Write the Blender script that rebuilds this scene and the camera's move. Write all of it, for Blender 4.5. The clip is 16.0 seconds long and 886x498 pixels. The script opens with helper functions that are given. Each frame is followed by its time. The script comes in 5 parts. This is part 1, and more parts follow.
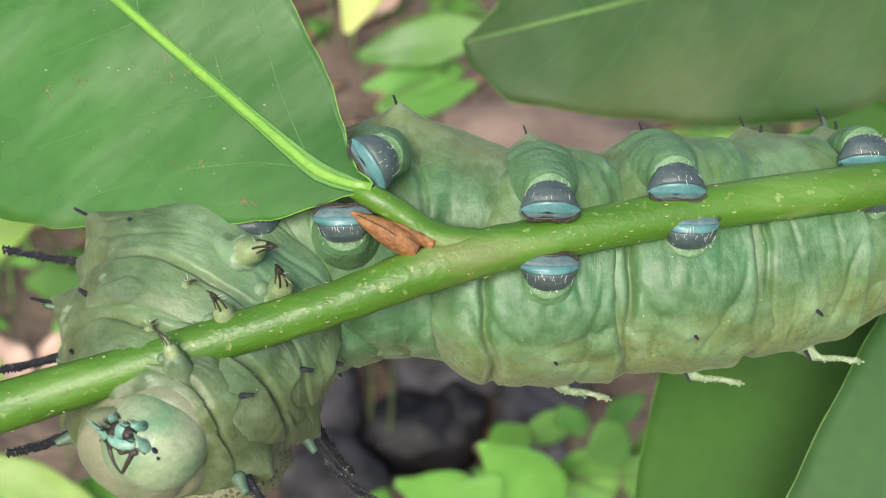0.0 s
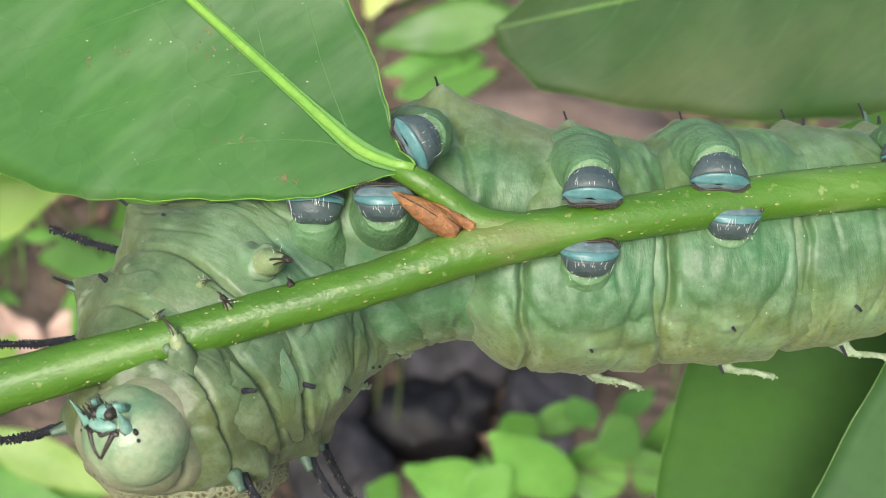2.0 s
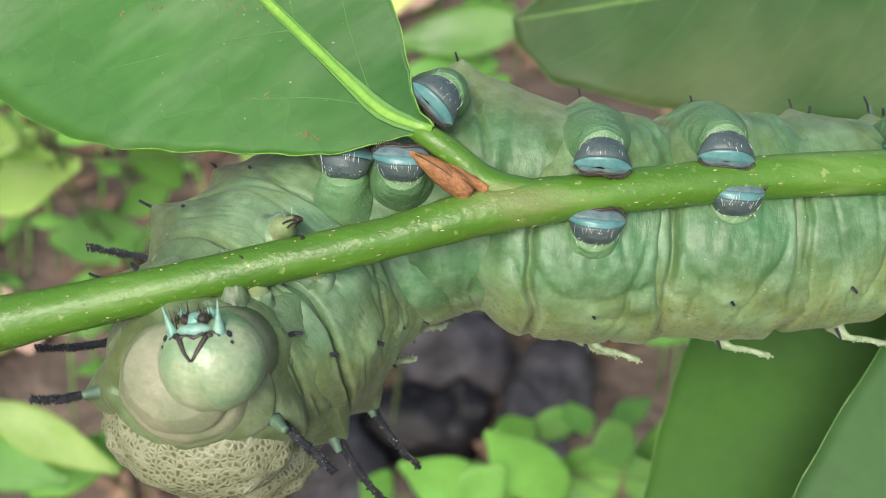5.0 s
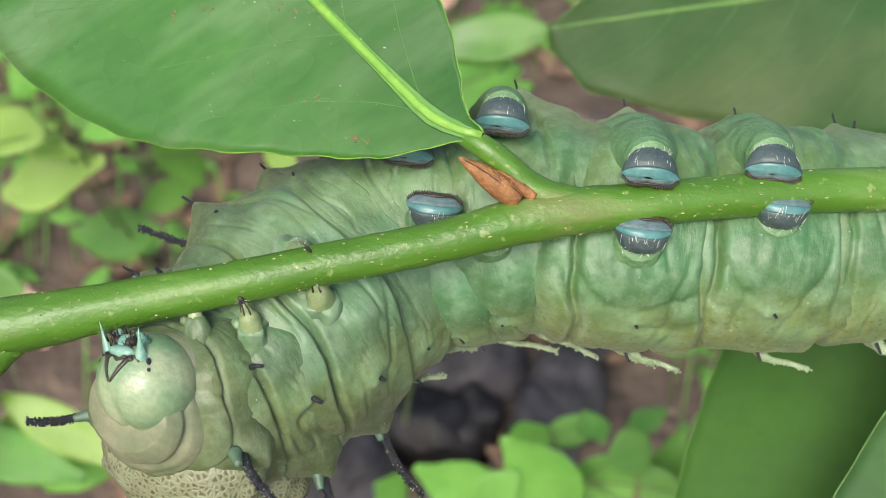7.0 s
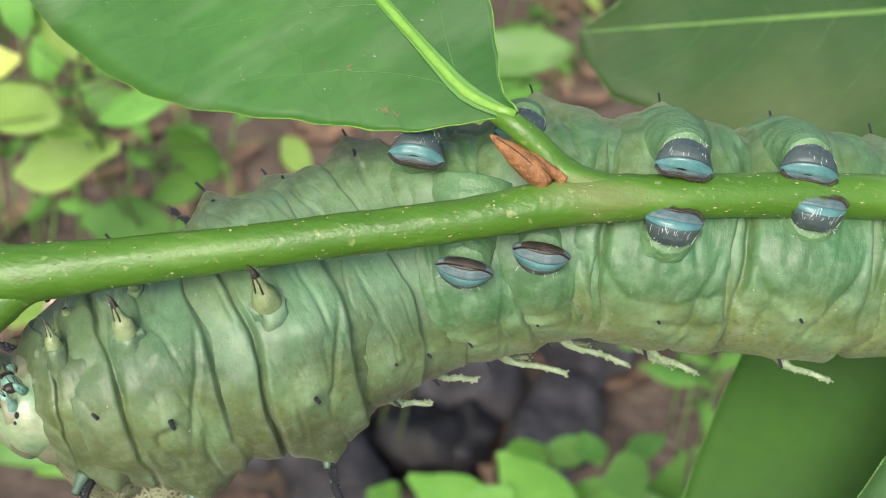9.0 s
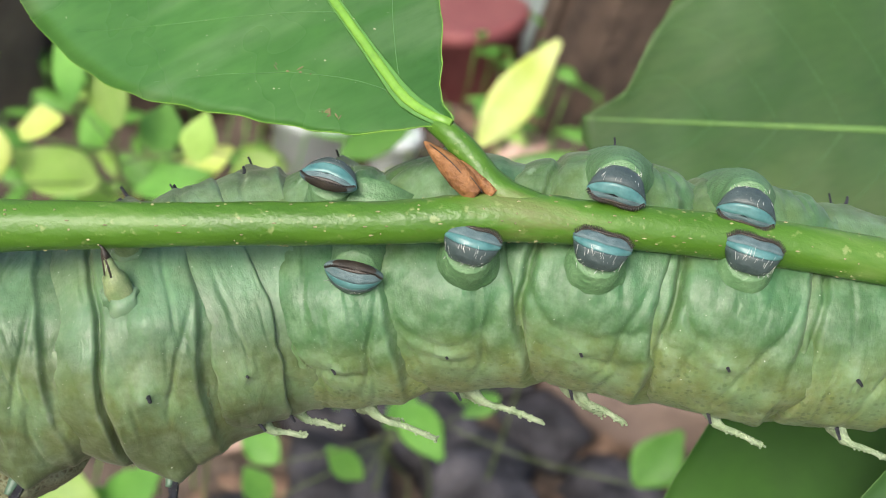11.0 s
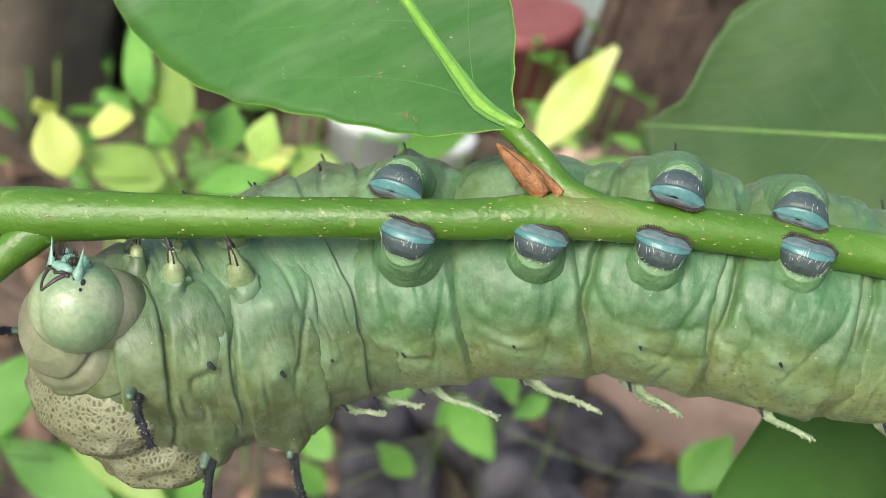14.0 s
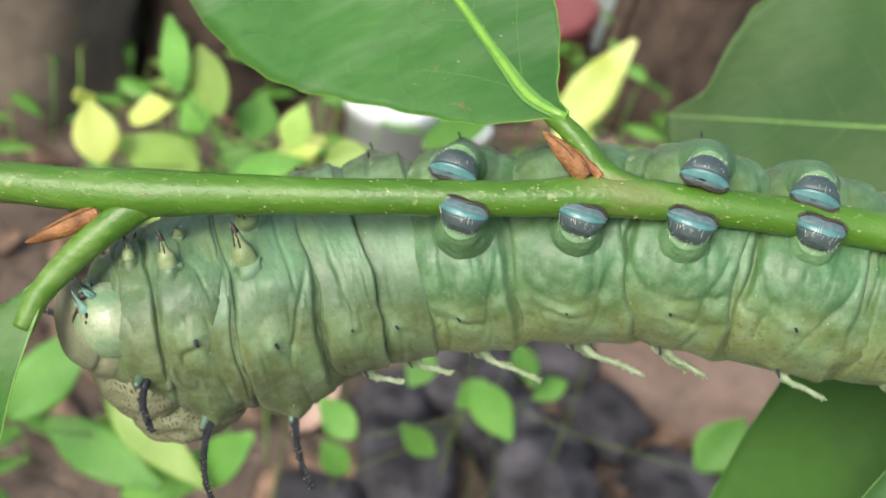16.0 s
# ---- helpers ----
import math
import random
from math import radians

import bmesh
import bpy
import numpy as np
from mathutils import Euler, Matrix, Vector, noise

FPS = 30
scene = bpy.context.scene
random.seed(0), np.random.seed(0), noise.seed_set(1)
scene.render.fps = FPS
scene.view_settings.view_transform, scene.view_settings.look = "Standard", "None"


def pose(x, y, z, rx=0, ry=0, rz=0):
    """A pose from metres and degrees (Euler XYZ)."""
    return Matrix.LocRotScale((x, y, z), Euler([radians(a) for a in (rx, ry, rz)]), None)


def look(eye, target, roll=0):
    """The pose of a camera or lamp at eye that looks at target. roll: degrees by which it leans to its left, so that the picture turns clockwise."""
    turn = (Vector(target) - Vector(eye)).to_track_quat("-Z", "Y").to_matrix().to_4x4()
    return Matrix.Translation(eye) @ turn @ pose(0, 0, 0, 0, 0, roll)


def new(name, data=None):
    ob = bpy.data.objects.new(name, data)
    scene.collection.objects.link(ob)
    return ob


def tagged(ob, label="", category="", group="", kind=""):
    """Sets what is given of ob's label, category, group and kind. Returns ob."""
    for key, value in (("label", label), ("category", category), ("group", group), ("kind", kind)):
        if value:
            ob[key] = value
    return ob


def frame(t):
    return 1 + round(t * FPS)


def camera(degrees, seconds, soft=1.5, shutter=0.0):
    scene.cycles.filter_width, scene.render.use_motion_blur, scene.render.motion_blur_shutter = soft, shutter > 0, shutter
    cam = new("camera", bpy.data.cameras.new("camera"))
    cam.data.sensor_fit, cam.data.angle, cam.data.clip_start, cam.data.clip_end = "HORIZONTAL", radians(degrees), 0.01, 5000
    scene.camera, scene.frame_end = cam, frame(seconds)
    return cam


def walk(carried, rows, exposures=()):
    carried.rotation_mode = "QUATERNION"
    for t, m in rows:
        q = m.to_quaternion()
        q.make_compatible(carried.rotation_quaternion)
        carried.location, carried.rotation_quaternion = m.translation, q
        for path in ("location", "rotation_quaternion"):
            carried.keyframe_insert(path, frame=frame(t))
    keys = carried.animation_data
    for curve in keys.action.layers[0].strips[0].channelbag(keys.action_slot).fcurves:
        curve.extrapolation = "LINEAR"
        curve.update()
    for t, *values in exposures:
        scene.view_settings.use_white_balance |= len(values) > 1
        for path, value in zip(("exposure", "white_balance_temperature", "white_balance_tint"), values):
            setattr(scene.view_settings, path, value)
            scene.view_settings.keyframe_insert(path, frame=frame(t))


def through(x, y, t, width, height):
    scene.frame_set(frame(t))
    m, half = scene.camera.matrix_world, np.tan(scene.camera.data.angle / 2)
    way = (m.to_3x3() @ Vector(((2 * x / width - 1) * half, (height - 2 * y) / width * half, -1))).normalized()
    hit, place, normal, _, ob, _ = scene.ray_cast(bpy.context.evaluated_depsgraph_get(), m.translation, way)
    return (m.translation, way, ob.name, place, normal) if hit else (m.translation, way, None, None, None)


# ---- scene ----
cam = camera(40.0, 16.0, soft=0.8)
TILT = radians(35)
RIG = Matrix(((1, 0, 0, 0), (0, math.sin(TILT), math.cos(TILT), 0), (0, math.cos(TILT), -math.sin(TILT), 0.5), (0, 0, 0, 1)))


def R(u, v, w):
    """A place by the twig: along it, up across it, away from the viewer; millimetres from the fork."""
    return RIG @ Vector((u / 1000, v / 1000, w / 1000))


PATH = [
    (0, (0.0, -0.086, 0.573), (0.027, 1.425, -0.737), 1.0),
    (0.5, (0.0, -0.085, 0.574), (0.022, 1.42, -0.743), 1.7),
    (1, (-0.003, -0.085, 0.573), (0.016, 1.417, -0.747), 2.3),
    (1.5, (-0.003, -0.086, 0.572), (0.009, 1.415, -0.749), 2.7),
    (2, (-0.003, -0.086, 0.572), (0.013, 1.414, -0.751), 2.5),
    (2.5, (-0.003, -0.087, 0.572), (0.002, 1.415, -0.748), 3.5),
    (3, (-0.002, -0.088, 0.574), (0.01, 1.41, -0.751), 4.0),
    (3.5, (-0.005, -0.088, 0.573), (0.009, 1.41, -0.752), 4.3),
    (4, (-0.003, -0.09, 0.572), (0.007, 1.414, -0.747), 4.6),
    (6.5, (-0.006, -0.093, 0.57), (-0.001, 1.426, -0.73), 6.2),
    (7, (-0.007, -0.093, 0.571), (-0.015, 1.425, -0.731), 6.2),
    (7.5, (-0.008, -0.093, 0.57), (-0.021, 1.424, -0.733), 6.3),
    (8, (-0.01, -0.094, 0.571), (-0.035, 1.42, -0.735), 7.0),
    (8.2, (-0.01, -0.093, 0.571), (-0.008, 1.408, -0.751), 7.8),
    (10.3, (-0.003, -0.096, 0.556), (-0.143, 1.527, -0.605), 13.8),
    (10.5, (-0.002, -0.096, 0.558), (-0.163, 1.53, -0.596), 13.5),
    (11, (0.007, -0.098, 0.557), (-0.162, 1.562, -0.546), 13.1),
    (11.5, (0.01, -0.1, 0.558), (-0.172, 1.574, -0.522), 12.9),
    (12, (0.008, -0.101, 0.557), (-0.178, 1.577, -0.515), 12.8),
    (12.5, (0.009, -0.103, 0.557), (-0.181, 1.575, -0.513), 12.6),
    (13, (0.008, -0.103, 0.558), (-0.185, 1.573, -0.516), 12.6),
    (13.5, (0.007, -0.102, 0.559), (-0.21, 1.562, -0.529), 12.9),
    (14, (0.006, -0.105, 0.56), (-0.242, 1.539, -0.553), 12.7),
    (14.5, (0.003, -0.108, 0.559), (-0.256, 1.527, -0.564), 12.7),
    (15, (0.002, -0.109, 0.561), (-0.257, 1.524, -0.564), 12.5),
    (15.5, (0.001, -0.113, 0.563), (-0.255, 1.518, -0.566), 12.7),
    (16, (0.004, -0.119, 0.566), (-0.256, 1.512, -0.563), 12.7),
]
walk(cam, [(t, look(eye, target, roll)) for t, eye, target, roll in PATH])

cam.data.dof.use_dof = True
cam.data.dof.focus_distance = 0.117
cam.data.dof.aperture_fstop = 40

# ---- world and sun ----
world = bpy.data.worlds.new("sky")
world.use_nodes = True
scene.world = world
wn = world.node_tree
sky = wn.nodes.new("ShaderNodeTexSky")
sky.sky_type = "NISHITA"
sky.sun_disc = False
sky.sun_elevation = radians(44)
sky.sun_rotation = radians(198)
sky.air_density, sky.dust_density, sky.ozone_density = 1.0, 4.0, 1.0
wn.nodes["Background"].inputs["Strength"].default_value = 0.135
wn.links.new(sky.outputs[0], wn.nodes["Background"].inputs["Color"])

sun = new("sun", bpy.data.lights.new("sun", "SUN"))
sun.data.energy = 2.2
sun.data.angle = radians(28)
sun.data.color = (1.0, 0.95, 0.87)
sun.matrix_world = look((-0.22, -0.68, 0.70), (0, 0, 0))
scene.view_settings.exposure = 0.6


# ---- materials ----
def nodes_of(name):
    m = bpy.data.materials.new(name)
    m.use_nodes = True
    nt = m.node_tree
    return m, nt, nt.nodes["Principled BSDF"]


def link(nt, a, b):
    nt.links.new(a, b)


def noise_node(nt, scale, detail=4, rough=0.55, coord="Object", stretch=None):
    tc = nt.nodes.new("ShaderNodeTexCoord")
    n = nt.nodes.new("ShaderNodeTexNoise")
    n.inputs["Scale"].default_value, n.inputs["Detail"].default_value, n.inputs["Roughness"].default_value = scale, detail, rough
    src = tc.outputs[coord]
    if stretch:
        mp = nt.nodes.new("ShaderNodeMapping")
        mp.inputs["Scale"].default_value = stretch
        link(nt, src, mp.inputs["Vector"])
        src = mp.outputs[0]
    link(nt, src, n.inputs["Vector"])
    return n


def ramp(nt, fac, stops):
    r = nt.nodes.new("ShaderNodeValToRGB")
    e = r.color_ramp.elements
    while len(e) < len(stops):
        e.new(0.5)
    for k, (p, c) in enumerate(stops):
        e[k].position, e[k].color = p, (*c, 1) if len(c) == 3 else c
    link(nt, fac, r.inputs["Fac"])
    return r


def mix(nt, fac, a, b, kind="MIX"):
    m = nt.nodes.new("ShaderNodeMix")
    m.data_type, m.blend_type = "RGBA", kind
    for sock, val in ((m.inputs[0], fac), (m.inputs[6], a), (m.inputs[7], b)):
        if isinstance(val, (int, float)):
            sock.default_value = val
        elif isinstance(val, tuple):
            sock.default_value = (*val, 1)
        else:
            link(nt, val, sock)
    return m.outputs[2]


def bump(nt, bsdf, height, strength, dist):
    b = nt.nodes.new("ShaderNodeBump")
    b.inputs["Strength"].default_value, b.inputs["Distance"].default_value = strength, dist
    link(nt, height, b.inputs["Height"])
    link(nt, b.outputs[0], bsdf.inputs["Normal"])
    return b


def plain(name, dark, light, scale, rough=0.5, bumps=0.3, dist=0.0002, metal=0.0, spec=0.5, vary=0.0):
    """A mottled surface between two colours, with a fine grain."""
    m, nt, p = nodes_of(name)
    n1 = noise_node(nt, scale, 5)
    n2 = noise_node(nt, scale * 7, 3)
    r = ramp(nt, n1.outputs["Fac"], [(0.3, dark), (0.7, light)])
    c = mix(nt, 0.3, r.outputs[0], n2.outputs["Fac"], "OVERLAY")
    hsv = nt.nodes.new("ShaderNodeHueSaturation")
    link(nt, c, hsv.inputs["Color"])
    if vary:
        oi = nt.nodes.new("ShaderNodeObjectInfo")
        mr = nt.nodes.new("ShaderNodeMapRange")
        mr.inputs["To Min"].default_value, mr.inputs["To Max"].default_value = 1 - vary, 1 + vary
        link(nt, oi.outputs["Random"], mr.inputs["Value"])
        link(nt, mr.outputs[0], hsv.inputs["Value"])
    link(nt, hsv.outputs[0], p.inputs["Base Color"])
    p.inputs["Roughness"].default_value, p.inputs["Metallic"].default_value = rough, metal
    p.inputs["Specular IOR Level"].default_value = spec
    bump(nt, p, n2.outputs["Fac"], bumps, dist)
    return m


def streak_node(nt, scale):
    """Noise drawn out into streaks that run slantwise over a blade."""
    tc = nt.nodes.new("ShaderNodeTexCoord")
    cb = nt.nodes.new("ShaderNodeCombineXYZ")
    for k, way in enumerate(((0.20, 0.085, 0.122), (-0.6, 0.46, 0.655))):
        dot = nt.nodes.new("ShaderNodeVectorMath")
        dot.operation = "DOT_PRODUCT"
        dot.inputs[1].default_value = way
        link(nt, tc.outputs["Object"], dot.inputs[0])
        link(nt, dot.outputs["Value"], cb.inputs[k])
    n = nt.nodes.new("ShaderNodeTexNoise")
    n.inputs["Scale"].default_value, n.inputs["Detail"].default_value, n.inputs["Roughness"].default_value = scale, 4, 0.5
    link(nt, cb.outputs[0], n.inputs["Vector"])
    return n


def leafy(name, dark, light, scale, rough=0.35, through=0.3, glow=(0.35, 0.55, 0.05), vary=0.0, sheen=0.0, dust=(0.34, 0.46, 0.32), grain=30):
    """A leaf: mottled green, light passing through it; optional streaks paint a reflected sheen into its colour."""
    m, nt, p = nodes_of(name)
    n1 = noise_node(nt, scale, 4)
    n2 = noise_node(nt, scale * 12, 3)
    r = ramp(nt, n1.outputs["Fac"], [(0.3, dark), (0.72, light)])
    c = mix(nt, 0.08 if sheen else 0.25, r.outputs[0], n2.outputs["Fac"], "OVERLAY")
    if vary:
        oi = nt.nodes.new("ShaderNodeObjectInfo")
        mr = nt.nodes.new("ShaderNodeMapRange")
        mr.inputs["To Min"].default_value, mr.inputs["To Max"].default_value = 1 - vary, 1 + vary
        link(nt, oi.outputs["Random"], mr.inputs["Value"])
        hsv = nt.nodes.new("ShaderNodeHueSaturation")
        link(nt, c, hsv.inputs["Color"])
        link(nt, mr.outputs[0], hsv.inputs["Value"])
        c = hsv.outputs[0]
    if sheen:
        # Streaks in the dust colour paint reflected sheen on the blade.
        sm = streak_node(nt, grain)
        fr = ramp(nt, sm.outputs["Fac"], [(0.46, (0, 0, 0)), (0.70, (sheen,) * 3)])
        c = mix(nt, fr.outputs[0], c, dust)
        pit = noise_node(nt, 700, 3, 0.6)
        c = mix(nt, 1.0, c, ramp(nt, pit.outputs["Fac"], [(0.30, (0.90, 0.93, 0.88)), (0.45, (1, 1, 1))]).outputs[0], "MULTIPLY")
        fibre = streak_node(nt, 900)
        c = mix(nt, 1.0, c, ramp(nt, fibre.outputs["Fac"], [(0.36, (0.86, 0.90, 0.84)), (0.52, (1, 1, 1)), (0.68, (1.10, 1.08, 1.05))]).outputs[0], "MULTIPLY")
        tone = noise_node(nt, 26, 2, 0.5)
        c = mix(nt, 1.0, c, ramp(nt, tone.outputs["Fac"], [(0.35, (0.78, 0.82, 0.78)), (0.62, (1.08, 1.06, 1.08))]).outputs[0], "MULTIPLY")
    link(nt, c, p.inputs["Base Color"])
    rr = ramp(nt, n1.outputs["Fac"], [(0.2, (rough * 0.8,) * 3), (0.8, (min(1, rough * 1.35),) * 3)])
    link(nt, rr.outputs[0], p.inputs["Roughness"])
    tr = nt.nodes.new("ShaderNodeBsdfTranslucent")
    link(nt, mix(nt, 0.5, c, glow), tr.inputs["Color"])
    ms = nt.nodes.new("ShaderNodeMixShader")
    ms.inputs[0].default_value = through
    link(nt, p.outputs[0], ms.inputs[1])
    link(nt, tr.outputs[0], ms.inputs[2])
    link(nt, ms.outputs[0], nt.nodes["Material Output"].inputs["Surface"])
    b1 = bump(nt, p, n2.outputs["Fac"], 0.25, 0.0001)
    if sheen:
        # the blade's broad unevenness, which breaks up its gloss
        sag = noise_node(nt, 38, 3, 0.5, "Object", (0.7, 1.5, 1.0))
        b2 = nt.nodes.new("ShaderNodeBump")
        b2.inputs["Strength"].default_value, b2.inputs["Distance"].default_value = 0.6, 0.004
        link(nt, sag.outputs["Fac"], b2.inputs["Height"])
        link(nt, b2.outputs[0], b1.inputs["Normal"])
    return m


def skin(name, belly, flank, back, bloom, dots):
    """Caterpillar skin: bluish belly, olive back with dark dots, whitish wax bloom, highlights painted on ridges, fine
    wrinkles across.
    """
    m, nt, p = nodes_of(name)
    tc = nt.nodes.new("ShaderNodeTexCoord")
    sx = nt.nodes.new("ShaderNodeSeparateXYZ")
    link(nt, tc.outputs["Object"], sx.inputs[0])
    n1 = noise_node(nt, 160, 4)
    mr = nt.nodes.new("ShaderNodeMapRange")
    mr.inputs["From Min"].default_value, mr.inputs["From Max"].default_value = 0.013, -0.011
    ad = nt.nodes.new("ShaderNodeMath")
    ad.operation = "MULTIPLY_ADD"
    ad.inputs[1].default_value, ad.inputs[2].default_value = 0.006, -0.003
    link(nt, n1.outputs["Fac"], ad.inputs[0])
    a2 = nt.nodes.new("ShaderNodeMath")
    link(nt, ad.outputs[0], a2.inputs[0])
    link(nt, sx.outputs["Y"], a2.inputs[1])
    link(nt, a2.outputs[0], mr.inputs["Value"])
    base = ramp(nt, mr.outputs[0], [(0.0, belly), (0.2, flank), (0.42, back)])
    patch = noise_node(nt, 95, 3, 0.5)
    yellow = ramp(nt, patch.outputs["Fac"], [(0.44, (0, 0, 0)), (0.66, (0.48, 0.48, 0.48))])
    tinted = mix(nt, yellow.outputs[0], base.outputs[0], (0.150, 0.180, 0.045))
    n3 = noise_node(nt, 420, 5, 0.65)
    wax = ramp(nt, n3.outputs["Fac"], [(0.45, (0, 0, 0)), (0.75, (0.45, 0.45, 0.45))])
    c = mix(nt, wax.outputs[0], tinted, bloom)
    # Broad pale patches: wax bloom that also paints soft highlights.
    broad = noise_node(nt, 120, 5, 0.6, "Object", (1.4, 0.8, 0.8))
    pale = ramp(nt, broad.outputs["Fac"], [(0.52, (0, 0, 0)), (0.70, (0.4, 0.4, 0.4))])
    c = mix(nt, pale.outputs[0], c, (0.22, 0.40, 0.23))
    n5 = noise_node(nt, 240, 6, 0.7)
    dark = ramp(nt, n5.outputs["Fac"], [(0.30, (0.62, 0.65, 0.58)), (0.58, (1, 1, 1))])
    c = mix(nt, 1.0, c, dark.outputs[0], "MULTIPLY")
    vo = nt.nodes.new("ShaderNodeTexVoronoi")
    vo.inputs["Scale"].default_value = 1350
    link(nt, tc.outputs["Object"], vo.inputs["Vector"])
    dot = ramp(nt, vo.outputs["Distance"], [(0.24, (1, 1, 1)), (0.34, (0, 0, 0))])
    zone = ramp(nt, mr.outputs[0], [(0.27, (0, 0, 0)), (0.40, (dots, dots, dots))])
    mm = nt.nodes.new("ShaderNodeMath")
    mm.operation = "MULTIPLY"
    link(nt, dot.outputs[0], mm.inputs[0])
    link(nt, zone.outputs[0], mm.inputs[1])
    near = nt.nodes.new("ShaderNodeMapRange")
    near.inputs["From Min"].default_value, near.inputs["From Max"].default_value = 0.002, -0.003
    link(nt, sx.outputs["Z"], near.inputs["Value"])
    m2 = nt.nodes.new("ShaderNodeMath")
    m2.operation = "MULTIPLY"
    link(nt, mm.outputs[0], m2.inputs[0])
    link(nt, near.outputs[0], m2.inputs[1])
    c = mix(nt, m2.outputs[0], c, (0.05, 0.09, 0.03))
    link(nt, c, p.inputs["Base Color"])
    p.inputs["Roughness"].default_value = 0.42
    p.inputs["Specular IOR Level"].default_value = 0.4
    p.inputs["Sheen Weight"].default_value = 0.08
    p.inputs["Sheen Roughness"].default_value = 0.4
    p.inputs["Sheen Tint"].default_value = (0.9, 1.0, 0.85, 1)
    p.inputs["Subsurface Weight"].default_value = 0.35
    p.inputs["Subsurface Scale"].default_value = 0.0004
    p.inputs["Subsurface Radius"].default_value = (0.6, 1.0, 0.4)
    wr = noise_node(nt, 650, 6, 0.62, "Object", (1.25, 0.9, 0.9))
    fleck = noise_node(nt, 2600, 2, 0.5)
    spots = ramp(nt, fleck.outputs["Fac"], [(0.735, (0, 0, 0)), (0.78, (0.7, 0.7, 0.7))])
    # Raised ridges go paler: wax bloom with highlights painted in.
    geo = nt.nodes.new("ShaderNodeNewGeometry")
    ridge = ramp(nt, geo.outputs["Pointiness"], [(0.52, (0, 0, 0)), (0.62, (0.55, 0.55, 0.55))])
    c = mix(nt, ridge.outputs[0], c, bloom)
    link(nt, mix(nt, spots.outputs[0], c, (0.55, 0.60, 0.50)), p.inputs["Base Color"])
    fine = noise_node(nt, 1700, 4, 0.6, "Object", (1.5, 0.8, 0.8))
    b1 = bump(nt, p, mix(nt, 0.4, wr.outputs["Fac"], fine.outputs["Fac"]), 0.30, 0.0004)
    fold = noise_node(nt, 170, 5, 0.6, "Object", (1.6, 0.8, 0.8))
    fold.inputs["Distortion"].default_value = 1.2
    b2 = nt.nodes.new("ShaderNodeBump")
    b2.inputs["Strength"].default_value, b2.inputs["Distance"].default_value = 0.14, 0.0016
    link(nt, fold.outputs["Fac"], b2.inputs["Height"])
    link(nt, b2.outputs[0], b1.inputs["Normal"])
    return m


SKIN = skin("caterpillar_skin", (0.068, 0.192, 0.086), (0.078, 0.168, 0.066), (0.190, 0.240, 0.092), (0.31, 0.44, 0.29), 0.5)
# Thorax belly is lifted: sky light on it is put into the colour.
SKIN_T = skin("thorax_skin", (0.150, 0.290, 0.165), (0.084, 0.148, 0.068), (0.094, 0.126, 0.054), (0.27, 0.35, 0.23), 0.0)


STUMP = plain("proleg_skin", (0.088, 0.195, 0.080), (0.145, 0.265, 0.125), 350, 0.42, 0.5, 0.0003, spec=0.45)


def honeycomb(name):
    """Pitted wax: brown spots in a pale raised net."""
    m, nt, p = nodes_of(name)
    tc = nt.nodes.new("ShaderNodeTexCoord")
    v = nt.nodes.new("ShaderNodeTexVoronoi")
    v.feature = "DISTANCE_TO_EDGE"
    v.inputs["Scale"].default_value = 1700
    link(nt, tc.outputs["Object"], v.inputs["Vector"])
    n = noise_node(nt, 220, 4)
    a = ramp(nt, v.outputs["Distance"], [(0.10, (0.20, 0.22, 0.13)), (0.24, (0.14, 0.145, 0.075)), (0.38, (0.075, 0.068, 0.028))])
    link(nt, mix(nt, ramp(nt, n.outputs["Fac"], [(0.57, (0, 0, 0)), (0.68, (0.45, 0.45, 0.45))]).outputs[0], a.outputs[0], (0.34, 0.37, 0.25)), p.inputs["Base Color"])
    p.inputs["Roughness"].default_value = 0.5
    inv = ramp(nt, v.outputs["Distance"], [(0.05, (1, 1, 1)), (0.35, (0, 0, 0))])
    bump(nt, p, inv.outputs[0], 0.35, 0.0003)
    return m


HUMP = honeycomb("waxy_hump")
NECK = plain("neck_skin", (0.13, 0.165, 0.088), (0.235, 0.240, 0.155), 200, 0.4, 0.25, 0.0004)
HEADM = plain("head_shell", (0.120, 0.245, 0.125), (0.34, 0.38, 0.23), 200, 0.33, 0.35, 0.0003, spec=0.6)
TEAL = plain("teal_band", (0.045, 0.150, 0.150), (0.125, 0.275, 0.265), 350, 0.32, 0.2, 0.0001)
TURQ = plain("turquoise_mouth", (0.09, 0.26, 0.20), (0.28, 0.44, 0.35), 900, 0.3, 0.2, 0.0001)
FLANGE = plain("grey_flange", (0.06, 0.115, 0.122), (0.13, 0.19, 0.195), 1200, 0.5, 0.5, 0.0002)
SLATE = plain("slate_foot", (0.034, 0.056, 0.056), (0.074, 0.104, 0.102), 500, 0.42, 0.4, 0.0002)
HOOK = plain("hook_brown", (0.015, 0.012, 0.01), (0.05, 0.04, 0.03), 900, 0.4)
BLACK = plain("black_spine", (0.004, 0.005, 0.009), (0.035, 0.038, 0.05), 1500, 0.4, 0.8, 0.0003)
BLUE = plain("blue_spine_base", (0.06, 0.115, 0.08), (0.10, 0.165, 0.10), 900, 0.4)
HAIR = plain("pale_hair", (0.6, 0.62, 0.58), (0.8, 0.8, 0.75), 900, 0.5)
WAX = plain("waxy_rod", (0.26, 0.37, 0.19), (0.47, 0.57, 0.37), 900, 0.7, 0.9, 0.0004)
CREAM = plain("leg_cream", (0.12, 0.20, 0.08), (0.29, 0.34, 0.17), 700, 0.35)


